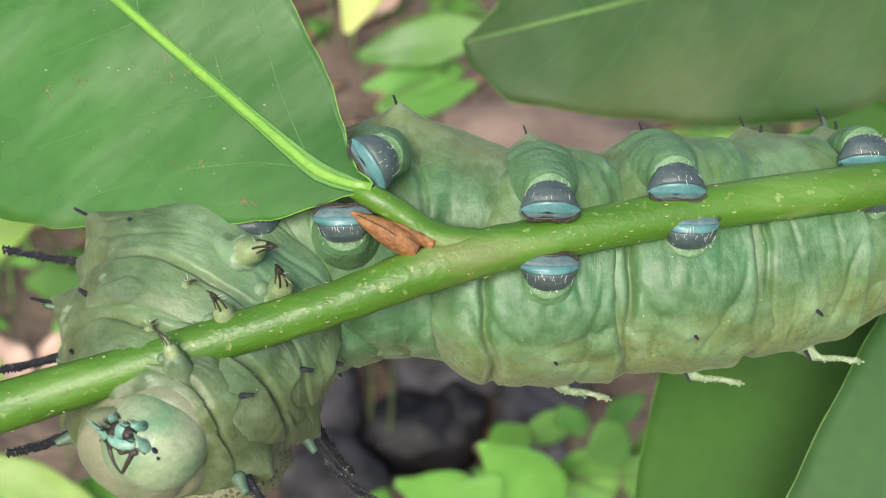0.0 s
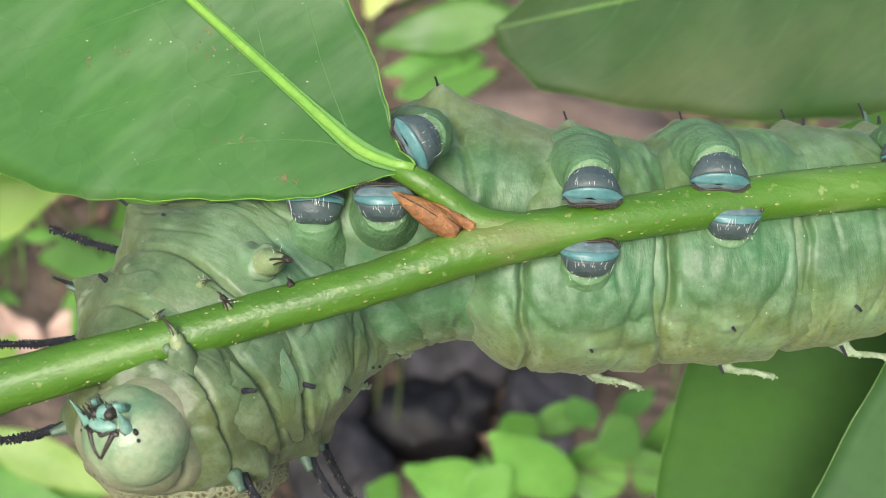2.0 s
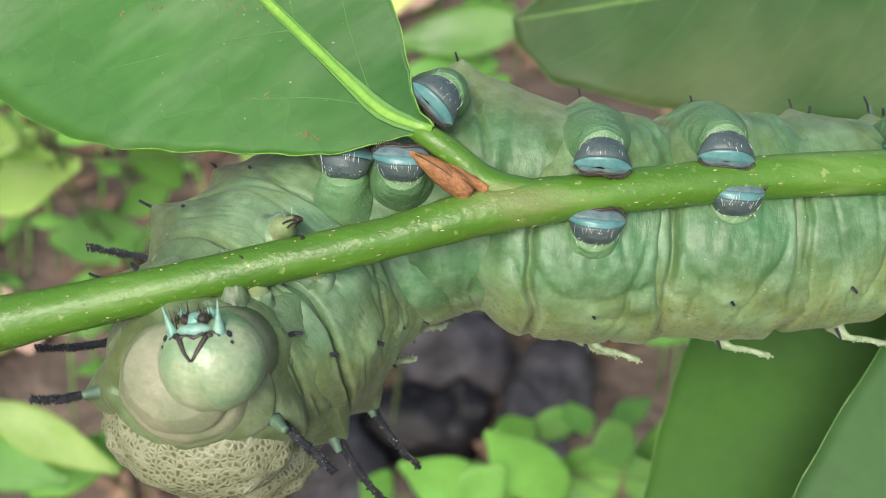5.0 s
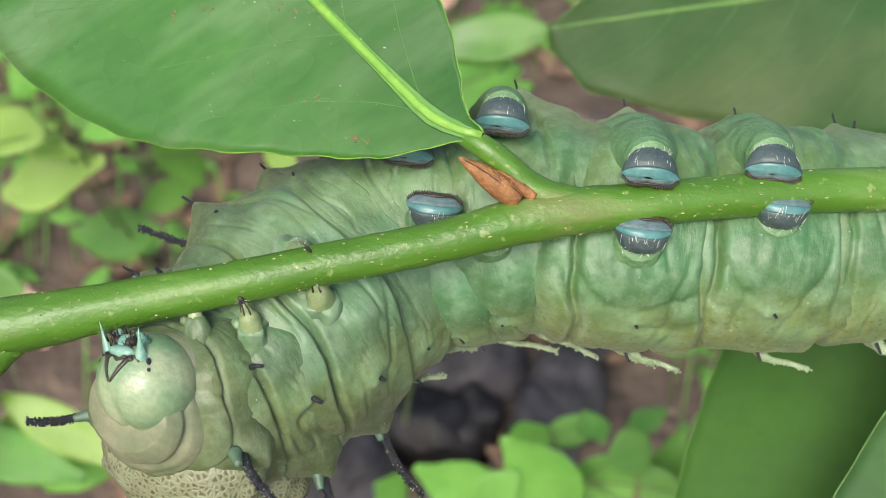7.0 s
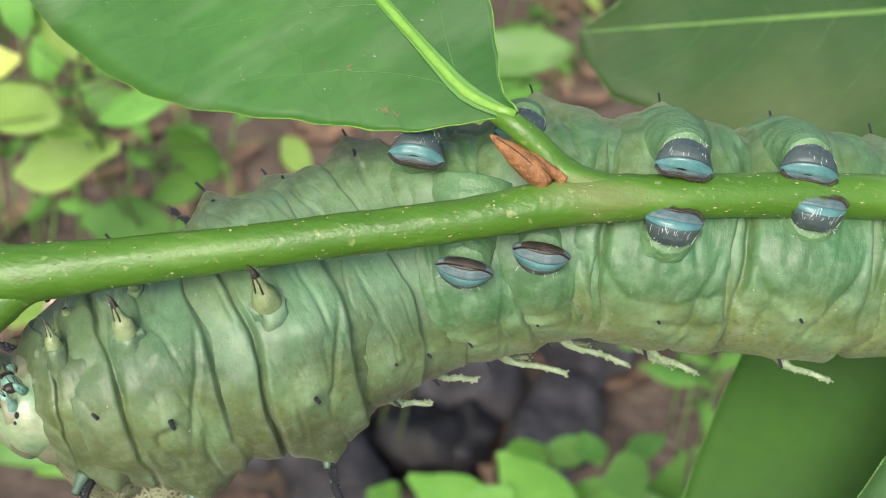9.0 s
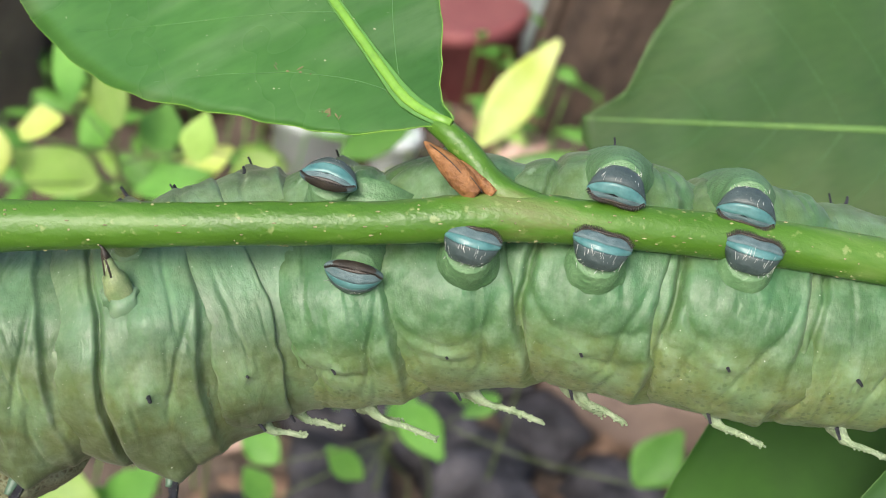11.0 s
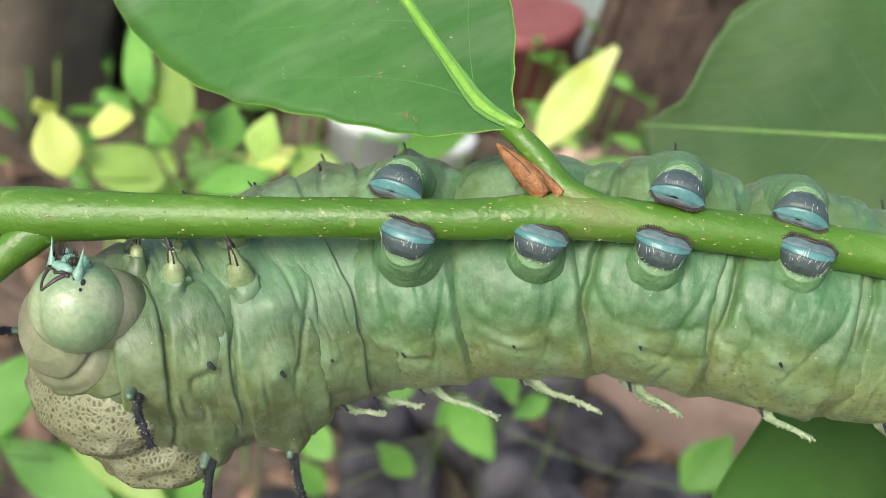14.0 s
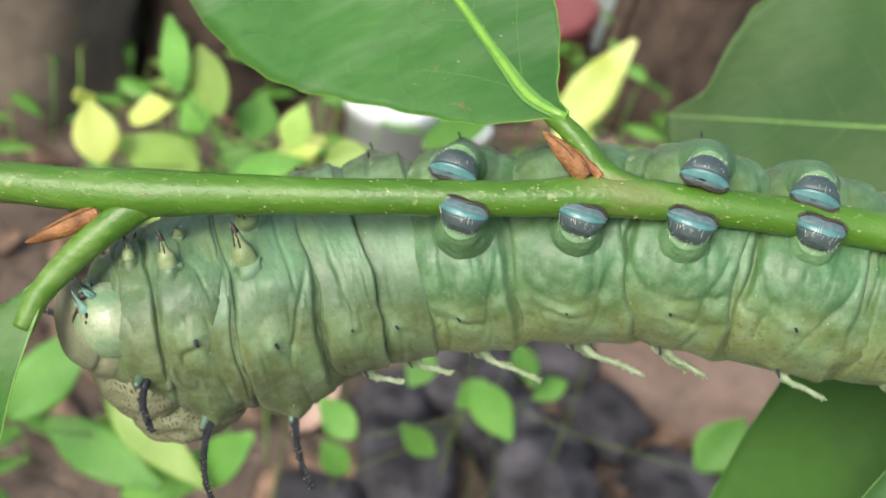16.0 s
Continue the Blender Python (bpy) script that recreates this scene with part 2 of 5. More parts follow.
def twig_bark(name):
    """Green bark: streaks along it, brown scars, fine pimples."""
    m, nt, p = nodes_of(name)
    n1 = noise_node(nt, 90, 5, 0.6, "Object", (0.35, 2.0, 2.0))
    n2 = noise_node(nt, 900, 3)
    n3 = noise_node(nt, 45, 6, 0.7, "Object", (0.5, 2.6, 2.6))
    base = ramp(nt, n1.outputs["Fac"], [(0.3, (0.044, 0.122, 0.009)), (0.52, (0.070, 0.176, 0.015)), (0.68, (0.150, 0.255, 0.060))])
    scar = ramp(nt, n3.outputs["Fac"], [(0.54, (0, 0, 0)), (0.66, (0.7, 0.7, 0.7))])
    c = mix(nt, scar.outputs[0], base.outputs[0], (0.135, 0.125, 0.048))
    fl = ramp(nt, n2.outputs["Fac"], [(0.62, (0, 0, 0)), (0.72, (0.55, 0.55, 0.55))])
    link(nt, mix(nt, fl.outputs[0], c, (0.30, 0.36, 0.14)), p.inputs["Base Color"])
    rr = ramp(nt, n1.outputs["Fac"], [(0.3, (0.34,) * 3), (0.75, (0.50,) * 3)])
    link(nt, rr.outputs[0], p.inputs["Roughness"])
    n4 = noise_node(nt, 1500, 3, 0.55, "Object", (0.9, 1.1, 1.1))
    bump(nt, p, n4.outputs["Fac"], 0.36, 0.0003)
    return m


TWIGM = twig_bark("green_twig")
CORKY = plain("corky_speck", (0.12, 0.10, 0.04), (0.46, 0.46, 0.24), 900, 0.7)
DUST = plain("pale_dust", (0.30, 0.34, 0.18), (0.52, 0.54, 0.34), 900, 0.8)
SCAR = plain("leaf_scar", (0.09, 0.09, 0.035), (0.22, 0.19, 0.08), 900, 0.8)
BUDM = plain("bud_scale", (0.13, 0.05, 0.015), (0.36, 0.17, 0.06), 400, 0.6, 0.7, 0.0004)
# The slanting streaks paint a whitish reflection into its green.
LEAF = leafy("glossy_leaf", (0.040, 0.140, 0.024), (0.068, 0.195, 0.040), 28, 0.24, 0.25, (0.25, 0.5, 0.08), 0.0, 0.75, (0.25, 0.36, 0.20), 75)
# Its tan streaks are a reflection painted into the colour.
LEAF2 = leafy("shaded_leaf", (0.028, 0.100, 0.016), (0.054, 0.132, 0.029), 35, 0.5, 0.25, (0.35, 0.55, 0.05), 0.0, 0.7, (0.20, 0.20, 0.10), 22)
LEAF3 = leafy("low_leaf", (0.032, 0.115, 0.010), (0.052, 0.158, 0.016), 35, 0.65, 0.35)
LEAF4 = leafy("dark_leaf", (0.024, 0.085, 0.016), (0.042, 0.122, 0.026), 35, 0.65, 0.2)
VEIN = plain("vein_yellow", (0.11, 0.28, 0.03), (0.21, 0.40, 0.05), 200, 0.4)
FLANK = plain("vein_flank", (0.064, 0.190, 0.034), (0.095, 0.245, 0.042), 90, 0.4)
VEIN3 = plain("vein_faint", (0.075, 0.205, 0.05), (0.10, 0.245, 0.065), 200, 0.4)
VEIN2 = plain("vein_dull", (0.10, 0.22, 0.05), (0.16, 0.30, 0.07), 200, 0.4)
SPROUT = leafy("sprout_leaf", (0.11, 0.30, 0.05), (0.22, 0.47, 0.10), 40, 0.4, 0.4, (0.42, 0.74, 0.1), 0.3)
# Lighter copy of SPROUT: sunlight on the leaves is put into the colour.
BRIGHT = leafy("sun_toned_leaf", (0.30, 0.50, 0.09), (0.52, 0.70, 0.24), 40, 0.4, 0.5, (0.6, 0.82, 0.2), 0.25)
WEED = leafy("weed_leaf", (0.07, 0.20, 0.035), (0.15, 0.35, 0.07), 40, 0.45, 0.35, (0.35, 0.65, 0.08), 0.3)
# Sunlight is painted into this leaf colour; no stronger sun falls there.
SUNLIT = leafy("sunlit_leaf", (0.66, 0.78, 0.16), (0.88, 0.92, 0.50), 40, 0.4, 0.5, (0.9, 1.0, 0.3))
STALK = plain("sprout_stalk", (0.07, 0.11, 0.03), (0.15, 0.20, 0.07), 100, 0.6)
SOIL = plain("soil_litter", (0.05, 0.036, 0.028), (0.20, 0.15, 0.11), 14, 0.95, 0.9, 0.01)
ROCK = plain("dark_rock", (0.003, 0.003, 0.004), (0.10, 0.095, 0.105), 34, 0.75, 0.8, 0.006, vary=0.35)
# Near-black, to paint the shade in the gap between rocks.
GAP_SHADE = plain("gap_shade", (0.0015, 0.0015, 0.002), (0.012, 0.011, 0.012), 40, 0.5, 0.6, 0.004)
BROWNSTONE = plain("brown_stone", (0.12, 0.086, 0.068), (0.24, 0.175, 0.14), 18, 0.8, 0.6, 0.004)
DRY = plain("dry_leaf", (0.10, 0.065, 0.04), (0.33, 0.21, 0.14), 60, 0.7, 0.5, 0.001)
FADED = plain("faded_leaf", (0.34, 0.21, 0.15), (0.66, 0.48, 0.38), 50, 0.7, 0.5, 0.001)
BARK = plain("bark", (0.03, 0.02, 0.015), (0.13, 0.09, 0.065), 25, 0.9, 0.9, 0.01)
TAN = plain("tan_boulder", (0.075, 0.063, 0.05), (0.18, 0.15, 0.115), 10, 0.85, 0.5, 0.004)
REDP = plain("red_clay", (0.19, 0.05, 0.055), (0.30, 0.10, 0.10), 18, 0.6, 0.3, 0.001)
PALE = plain("pale_glaze", (0.62, 0.70, 0.70), (0.80, 0.84, 0.84), 12, 0.35, 0.2, 0.001)
GREYG = plain("grey_green_slab", (0.28, 0.36, 0.35), (0.40, 0.47, 0.46), 10, 0.7, 0.3, 0.002)


# ---- shapes ----
class Shape:
    """Vertices in millimetres and faces of one mesh."""

    def __init__(self):
        self.v, self.f = [], []

    def add(self, verts, faces):
        k = len(self.v)
        self.v += [Vector(p) for p in verts]
        self.f += [tuple(k + i for i in q) for q in faces]
        return self

    def grid(self, rows, close_u=True, caps=True):
        """rows of rings, joined to a skin."""
        n, verts, faces = len(rows[0]), [], []
        for r in rows:
            verts += r
        for a in range(len(rows) - 1):
            for b in range(n if close_u else n - 1):
                c = (b + 1) % n
                faces.append((a * n + b, a * n + c, (a + 1) * n + c, (a + 1) * n + b))
        if caps and close_u:
            faces += [tuple(range(n))[::-1], tuple((len(rows) - 1) * n + i for i in range(n))]
        return self.add(verts, faces)

    def tube(self, pts, radii, n=10, wobble=0.0):
        pts = [Vector(p) for p in pts]
        rows, side = [], None
        for i, p in enumerate(pts):
            d = (pts[min(i + 1, len(pts) - 1)] - pts[max(i - 1, 0)]).normalized()
            side = d.orthogonal() if side is None else side - d * side.dot(d)
            side.normalize()
            up = d.cross(side)
            r = radii[i] if isinstance(radii, (list, tuple)) else radii
            rows.append([p + (side * math.cos(a) + up * math.sin(a)) * r * (1 + wobble * noise.noise(p * 0.9 + side * math.cos(a) * 2 + up * math.sin(a) * 2)) for a in (2 * math.pi * k / n for k in range(n))])
        return self.grid(rows)

    def ball(self, c, rx, ry, rz, nu=20, nv=12, m=None):
        rows = []
        for i in range(nv + 1):
            a = math.pi * (0.02 + 0.96 * i / nv)
            ring = []
            for k in range(nu):
                b = 2 * math.pi * k / nu
                p = Vector((rx * math.cos(a), ry * math.sin(a) * math.cos(b), rz * math.sin(a) * math.sin(b)))
                ring.append(Vector(c) + (m @ p if m else p))
            rows.append(ring)
        return self.grid(rows)

    def mesh(self, name, materials, smooth=True, origin=None):
        me = bpy.data.meshes.new(name)
        o = origin or Vector((0, 0, 0))
        me.from_pydata([(p * 0.001 if origin is None else p - o) for p in self.v], [], self.f)
        bm = bmesh.new()
        bm.from_mesh(me)
        bmesh.ops.recalc_face_normals(bm, faces=bm.faces)
        bm.to_mesh(me)
        bm.free()
        me.polygons.foreach_set("use_smooth", [smooth] * len(me.polygons))
        for m in materials:
            me.materials.append(m)
        return me


def part(name, shape, material, parent, label="", m=None):
    """One mesh object under a thing, in its space."""
    ob = new(name, shape.mesh(name, [material]))
    ob.parent = parent
    if m is not None:
        ob.matrix_basis = m
    if label:
        tagged(ob, label)
    return ob


def thing(name, where, label, category, group="", kind=""):
    ob = new(name)
    ob.location = where
    return tagged(ob, label, category, group, kind)


def by(base, pts):
    """Twig places to a thing's own millimetres."""
    return [(R(*p) - base) * 1000 for p in pts]


def curve(pts, steps):
    """A smooth line through points."""
    pts = [Vector(p) for p in pts]
    out = []
    for i in range(len(pts) - 1):
        a, b, c, d = pts[max(i - 1, 0)], pts[i], pts[i + 1], pts[min(i + 2, len(pts) - 1)]
        for k in range(steps):
            t = k / steps
            out.append(0.5 * ((2 * b) + (c - a) * t + (2 * a - 5 * b + 4 * c - d) * t * t + (3 * b - 3 * c + d - a) * t ** 3))
    return out + [pts[-1]]


def lerp_table(x, table):
    if x <= table[0][0]:
        return table[0][1]
    for (a, p), (b, q) in zip(table, table[1:]):
        if x <= b:
            k = (x - a) / (b - a)
            k = k * k * (3 - 2 * k) * 0.4 + k * 0.6
            return p + (q - p) * k
    return table[-1][1]


# ---- leaves ----
def blade(base, along, across, length, left, right, cup=0.1, droop=0.0, wave=0.4, thick=0.25, nu=44, nv=16, seed=0, bend=0.0):
    """A blade in millimetres: margins from two tables over its length, cupped about the midrib, with waved margins."""
    d, l = Vector(along).normalized(), Vector(across)
    l = (l - d * l.dot(d)).normalized()
    n = d.cross(l)
    top = []

    def at(s, q):
        w = lerp_table(s, left) if q > 0 else -lerp_table(s, right)
        o = abs(q) * w if q > 0 else w * abs(q)
        lift = cup * abs(o) + droop * (s / length) ** 2 * length + wave * math.sin(s * 0.23 + seed + (2 if q > 0 else 0)) * q * q
        lift += 0.25 * wave * noise.noise(Vector((s * 0.2, o * 0.2, seed)))
        return Vector(base) + d * s + l * (o - bend * max(0.0, 1 - s / 7) ** 2) + n * lift

    for i in range(nu + 1):
        s = length * (i / nu)
        row = [at(s, -1 + 2 * k / nv) for k in range(nv + 1)]
        low = [p - n * thick for p in row]
        top.append(row + low[::-1])
    return Shape().grid(top, close_u=True), at, n


def profile(length, half, point=1.0, blunt=0.5, n=9):
    return [(length * i / n, half * (math.sin(math.pi * min(1, (i / n)) ** blunt) ** point if 0 < i < n else 0.15)) for i in range(n + 1)]


def leaf_parts(holder, base, along, across, length, left, right, mat, vein_mat, vein_r, cup, droop, wave, seed, side_veins=7, vein_out=1, thick=0.25, bend=0.0, fine=44):
    sh, at, n = blade(base, along, across, length, left, right, cup, droop, wave, thick, nu=fine, nv=24 if fine > 60 else 16, seed=seed, bend=bend)
    part("blade", sh, mat, holder)
    pts = [at(length * i / 60, 0.0001) + n * vein_out * vein_r * 0.15 for i in range(61)]
    thick_of = [vein_r * (1 - 0.8 * i / 60) * (0.75 + 0.25 * min(1, i / 3)) for i in range(61)]
    rib = Shape().tube(pts, thick_of, 12)
    for i, v in enumerate(rib.v):
        rib.v[i] = v - n * (v - pts[i // 12]).dot(n) * 0.6
    if bend:
        flank = Shape().tube(pts, [r * (1.5 + 0.5 * math.exp(-((i - 3) / 3.0) ** 2)) for i, r in enumerate(thick_of)], 12)
        for i, v in enumerate(flank.v):
            flank.v[i] = v - n * ((v - pts[i // 12]).dot(n) * 0.93 + 0.04 * vein_out)
        part("vein_flank", flank, FLANK, holder, "soft yellowish band beside the midrib")
    part("midrib", rib, vein_mat, holder, "raised pale midrib")
    for k in range(side_veins):
        s0 = length * (0.05 + 0.85 * k / side_veins)
        for sg in (1, -1):
            pp = []
            for j in range(11):
                q = j / 10 * 0.9
                pp.append(at(min(length, s0 + q * q * length * 0.07 + q * length * 0.16), sg * max(q, 0.001)) + n * vein_out * 0.01)
            part("side_vein", Shape().tube(pp, [0.025 + 0.05 * vein_r * (1 - j / 10) for j in range(11)], 5), VEIN3, holder)
    for q in (1, -1):
        edge = [at(length * i / 160, q) - n * 0.12 for i in range(161)]
        part("leaf_margin", Shape().tube(edge, 0.1, 6), vein_mat, holder, "thin pale margin")
    return at, n


def small_leaf(holder, base, tip, width, mat, seed):
    """A young leaf from stalk end to tip, both in the holder's millimetres, turned to the light."""
    rnd = random.Random(seed)
    b, t = Vector(base), Vector(tip)
    d = t - b
    view = Vector((rnd.uniform(-0.4, 0.4), -0.75 + rnd.uniform(-0.3, 0.3), 0.7 + rnd.uniform(-0.2, 0.3)))
    across = d.cross(view)
    L = d.length
    pr = profile(L, width * 0.5, 0.9, 0.85)
    sh, at, n = blade(b, d, across, L, pr, pr, -0.12, rnd.uniform(-0.12, 0.12), 0.8, 0.3, 14, 8, seed)
    ob = part("leaf", sh, mat, holder)
    rib = Shape().tube([at(L * i / 8, 0.001) for i in range(9)], [0.5 * (1 - 0.8 * i / 8) for i in range(9)], 5)
    part("midrib", rib, mat, ob)
    return ob


# ---- the ground ----
def height(x, y):
    h = 0.018 * noise.noise(Vector((x * 3, y * 3, 1))) + 0.008 * noise.noise(Vector((x * 11, y * 11, 4)))
    h -= 0.07 * math.exp(-((x - 0.003) / 0.03) ** 2 - ((y - 0.41) / 0.024) ** 2)
    far = max(0.0, math.hypot(x, y - 0.5) - 2.0)
    return h + 0.05 * min(far, 30) * noise.noise(Vector((x * 0.1, y * 0.1, 7)))


def build_ground():
    sh, rows = Shape(), []
    radii = [0.0] + [0.03 * 1.075 ** k for k in range(130)]
    for r in radii[1:]:
        ring = []
        for k in range(120):
            a = 2 * math.pi * k / 120
            x, y = r * math.cos(a), 0.6 + r * math.sin(a)
            ring.append(Vector((x * 1000, y * 1000, height(x, y) * 1000)))
        rows.append(ring)
    sh.grid(rows)
    ob = new("ground", sh.mesh("ground", [SOIL]))
    tagged(ob, "brown soil with dry litter under the plant", "ground", kind="structure")


build_ground()


def build_litter():
    rnd = random.Random(5)
    sh = Shape()
    for k in range(900):
        x, y = rnd.uniform(-0.75, 0.6), rnd.uniform(0.2, 1.9)
        L, w, a = rnd.uniform(25, 60), rnd.uniform(10, 24), rnd.uniform(0, 6.3)
        c = Vector((x * 1000, y * 1000, height(x, y) * 1000 + rnd.uniform(2, 9)))
        d, s = Vector((math.cos(a), math.sin(a), rnd.uniform(-0.2, 0.25))), Vector((-math.sin(a), math.cos(a), rnd.uniform(-0.3, 0.3)))
        rows = []
        for i in range(6):
            u = i / 5 - 0.5
            hw = w * 0.5 * max(0.08, math.cos(u * 2.9))
            lift = 14 * u * u
            rows.append([c + d * u * L + s * q * hw + Vector((0, 0, lift + 5 * q * q * rnd.uniform(0.2, 1))) for q in (-1, 0, 1)] + [c + d * u * L + s * q * hw * 0.98 + Vector((0, 0, lift + 2 * q * q - 0.8)) for q in (1, 0, -1)])
        sh.grid(rows)
    ob = new("leaf_litter", sh.mesh("leaf_litter", [DRY]))
    tagged(ob, "curled brown dry leaves lying on soil", "leaf litter", kind="stuff")


build_litter()


def rock(x, y, rx, ry, rz, mat, label, seed, name="rock", category="rock", lift=0.0):
    base = Vector((x, y, height(x, y) + lift))
    sh = Shape()
    rows = []
    for i in range(17):
        a = math.pi * (0.02 + 0.96 * i / 16)
        ring = []
        for k in range(26):
            b = 2 * math.pi * k / 26
            p = Vector((math.sin(a) * math.cos(b), math.sin(a) * math.sin(b), math.cos(a)))
            f = 1 + 0.35 * noise.noise(p * 1.3 + Vector((seed * 3.1, 0, 0))) + 0.12 * noise.noise(p * 4 + Vector((0, seed, 0)))
            f *= 1 - 0.18 * max(0, abs(p.x + 0.4 * p.y) - 0.6)
            q = Vector((p.x * rx, p.y * ry, p.z * rz)) * f
            ring.append(q + Vector((0, 0, rz * 0.45)))
        rows.append(ring)
    sh.grid(rows)
    ob = new(name, sh.mesh(name, [mat]))
    ob.location = base
    tagged(ob, label, category, "rocks on the ground" if name == "rock" else "")
    return ob


for k, (x, y, rx, ry, rz) in enumerate([(-0.075, 0.43, 38, 40, 30), (0.012, 0.455, 42, 30, 34), (0.062, 0.395, 24, 32, 26), (-0.055, 0.355, 34, 30, 26), (-0.03, 0.50, 36, 30, 30), (0.075, 0.43, 30, 34, 24), (-0.115, 0.38, 30, 26, 20), (0.02, 0.33, 30, 22, 22)]):
    rock(x, y, rx, ry, rz, ROCK, "dark grey angular rock lying on soil", k + 1)
for k, (x, y, rx, ry, rz) in enumerate([(-0.062, 0.53, 46, 30, 30), (0.037, 0.545, 34, 30, 26), (0.0, 0.49, 40, 30, 26), (-0.102, 0.49, 30, 26, 24), (-0.02, 0.60, 46, 36, 30), (0.09, 0.50, 34, 30, 24)]):
    rock(x, y, rx, ry, rz, ROCK, "dark grey angular rock lying on soil", k + 21)
# Two near-black lumps fill the gap where only shade lies.
rock(-0.008, 0.402, 36, 26, 24, GAP_SHADE, "near-black lump standing in for shade in the gap between rocks", 51, lift=0.045)
rock(0.020, 0.412, 22, 24, 18, GAP_SHADE, "near-black lump standing in for shade in the gap between rocks", 52, lift=0.045)
rock(0.092, 0.62, 118, 56, 56, BROWNSTONE, "broad brown stone with a smooth face", 31)
rock(-0.53, 0.74, 100, 100, 230, TAN, "large tan boulder behind the leaves", 41)


def fallen_leaf(x, y, length, width, turn, seed):
    """A pale dry leaf, curled, lying on the soil."""
    base = Vector((x, y, height(x, y) + 0.008))
    t = thing("fallen_leaf", base, "curled pale pinkish dry leaf lying on soil", "leaf", "dry leaves on the soil")
    a = radians(turn)
    along, across = Vector((math.cos(a), math.sin(a), 0.12)), Vector((-math.sin(a), math.cos(a), 0.1))
    pr = profile(length, width * 0.5, 0.9, 0.8)
    sh, at, n = blade((0, 0, 0), along, across, length, pr, pr, 0.25, 0.1, 2.0, 0.4, 18, 10, seed)
    ob = part("blade", sh, FADED, t)
    part("midrib", Shape().tube([at(length * i / 10, 0.001) for i in range(11)], [0.9 - 0.07 * i for i in range(11)], 6), FADED, ob)


for k, spot in enumerate([(-0.250, 0.447, 46, 26, 20), (-0.246, 0.423, 52, 30, 130), (-0.153, 0.434, 48, 22, 75), (-0.061, 0.866, 60, 34, 50)]):
    fallen_leaf(*spot, k + 1)


# ---- background pots and trunks ----
def trunk(x, y, r, h, lean, seed, label):
    base = Vector((x, y, height(x, y) - 0.02))
    t = thing("tree_trunk", base, label, "tree trunk")
    pts = [(lean * 1000 * (i / 14) ** 1.3 + 12 * noise.noise(Vector((i * 0.6, seed, 0))), 10 * noise.noise(Vector((0, i * 0.6, seed))), h * 1000 * i / 14) for i in range(15)]
    sh = Shape().tube(pts, [r * 1000 * (1.25 if i == 0 else 1.08 - 0.02 * i) for i in range(15)], 28, 0.22)
    part("bark", sh, BARK, t)
    rnd = random.Random(seed)
    for k in range(11):
        a = 2 * math.pi * k / 11 + rnd.uniform(-0.2, 0.2)
        i0 = rnd.randrange(0, 4)
        ridge = [Vector(pts[i]) + Vector((math.cos(a + 0.05 * i), math.sin(a + 0.05 * i), 0)) * r * 1000 * (1.07 - 0.02 * i) for i in range(i0, 15)]
        part("bark_ridge", Shape().tube(ridge, [r * 1000 * rnd.uniform(0.07, 0.16) for i in ridge], 8, 0.4), BARK, t)


trunk(0.0, 1.07, 0.062, 1.3, 0.05, 2, "brown rough-barked trunk standing in soil")
trunk(-0.40, 0.86, 0.07, 1.3, -0.04, 6, "dark rough-barked trunk standing in soil")


def pot(x, y, r, h, mat, label, lean=0):
    base = Vector((x, y, height(x, y) - 0.01))
    t = thing("flower_pot", base, label, "flower pot")
    t.rotation_euler = (0, radians(lean), 0)
    prof = [(0.0, 0.0), (0.72, 0.0), (0.78, 0.02), (0.97, 0.82), (1.06, 0.83), (1.08, 0.98), (1.05, 1.0), (0.98, 1.0), (0.95, 0.88), (0.6, 0.86), (0.0, 0.86)]
    rows = [[Vector((max(p, 0.01) * r * math.cos(a), max(p, 0.01) * r * math.sin(a), z * h)) * 1000 for a in (2 * math.pi * k / 40 for k in range(40))] for p, z in prof[:8]]
    part("pot_wall", Shape().grid(rows, caps=True), mat, t)
    rows = [[Vector((p * r * math.cos(a), p * r * math.sin(a), (z * h) + 0.003 * noise.noise(Vector((p * 9, a * 3, 1))))) * 1000 for a in (2 * math.pi * k / 40 for k in range(40))] for p, z in ((0.97, 0.93), (0.5, 0.94), (0.02, 0.95))]
    part("potting_soil", Shape().grid(rows), SOIL, t)


pot(-0.122, 1.05, 0.062, 0.092, REDP, "dusty red clay pot leaning on the soil", -14)
pot(-0.215, 0.80, 0.04, 0.085, PALE, "pale glazed pot standing on the soil")
pot(-0.150, 0.82, 0.022, 0.06, PALE, "small pale glazed pot standing on the soil")


def slab(x, y, w, d, h, turn, mat, label):
    base = Vector((x, y, height(x, y) - 0.01))
    bm_rows = []
    for z in (0, 0.004, h - 0.006, h):
        k = 0.985 if z in (0, h) else 1
        bm_rows.append([Vector((w * k * math.copysign(abs(math.cos(a)) ** 0.12, math.cos(a)), d * k * math.copysign(abs(math.sin(a)) ** 0.12, math.sin(a)), z)) * 1000 for a in (2 * math.pi * (i + 0.5) / 48 for i in range(48))])
    ob = new("garden_slab", Shape().grid(bm_rows).mesh("garden_slab", [mat], False))
    ob.location = base
    ob.rotation_euler = (0, 0, radians(turn))
    tagged(ob, label, "slab")


slab(-0.13, 1.19, 0.16, 0.03, 0.36, 12, GREYG, "upright grey-green slab behind a clay pot")


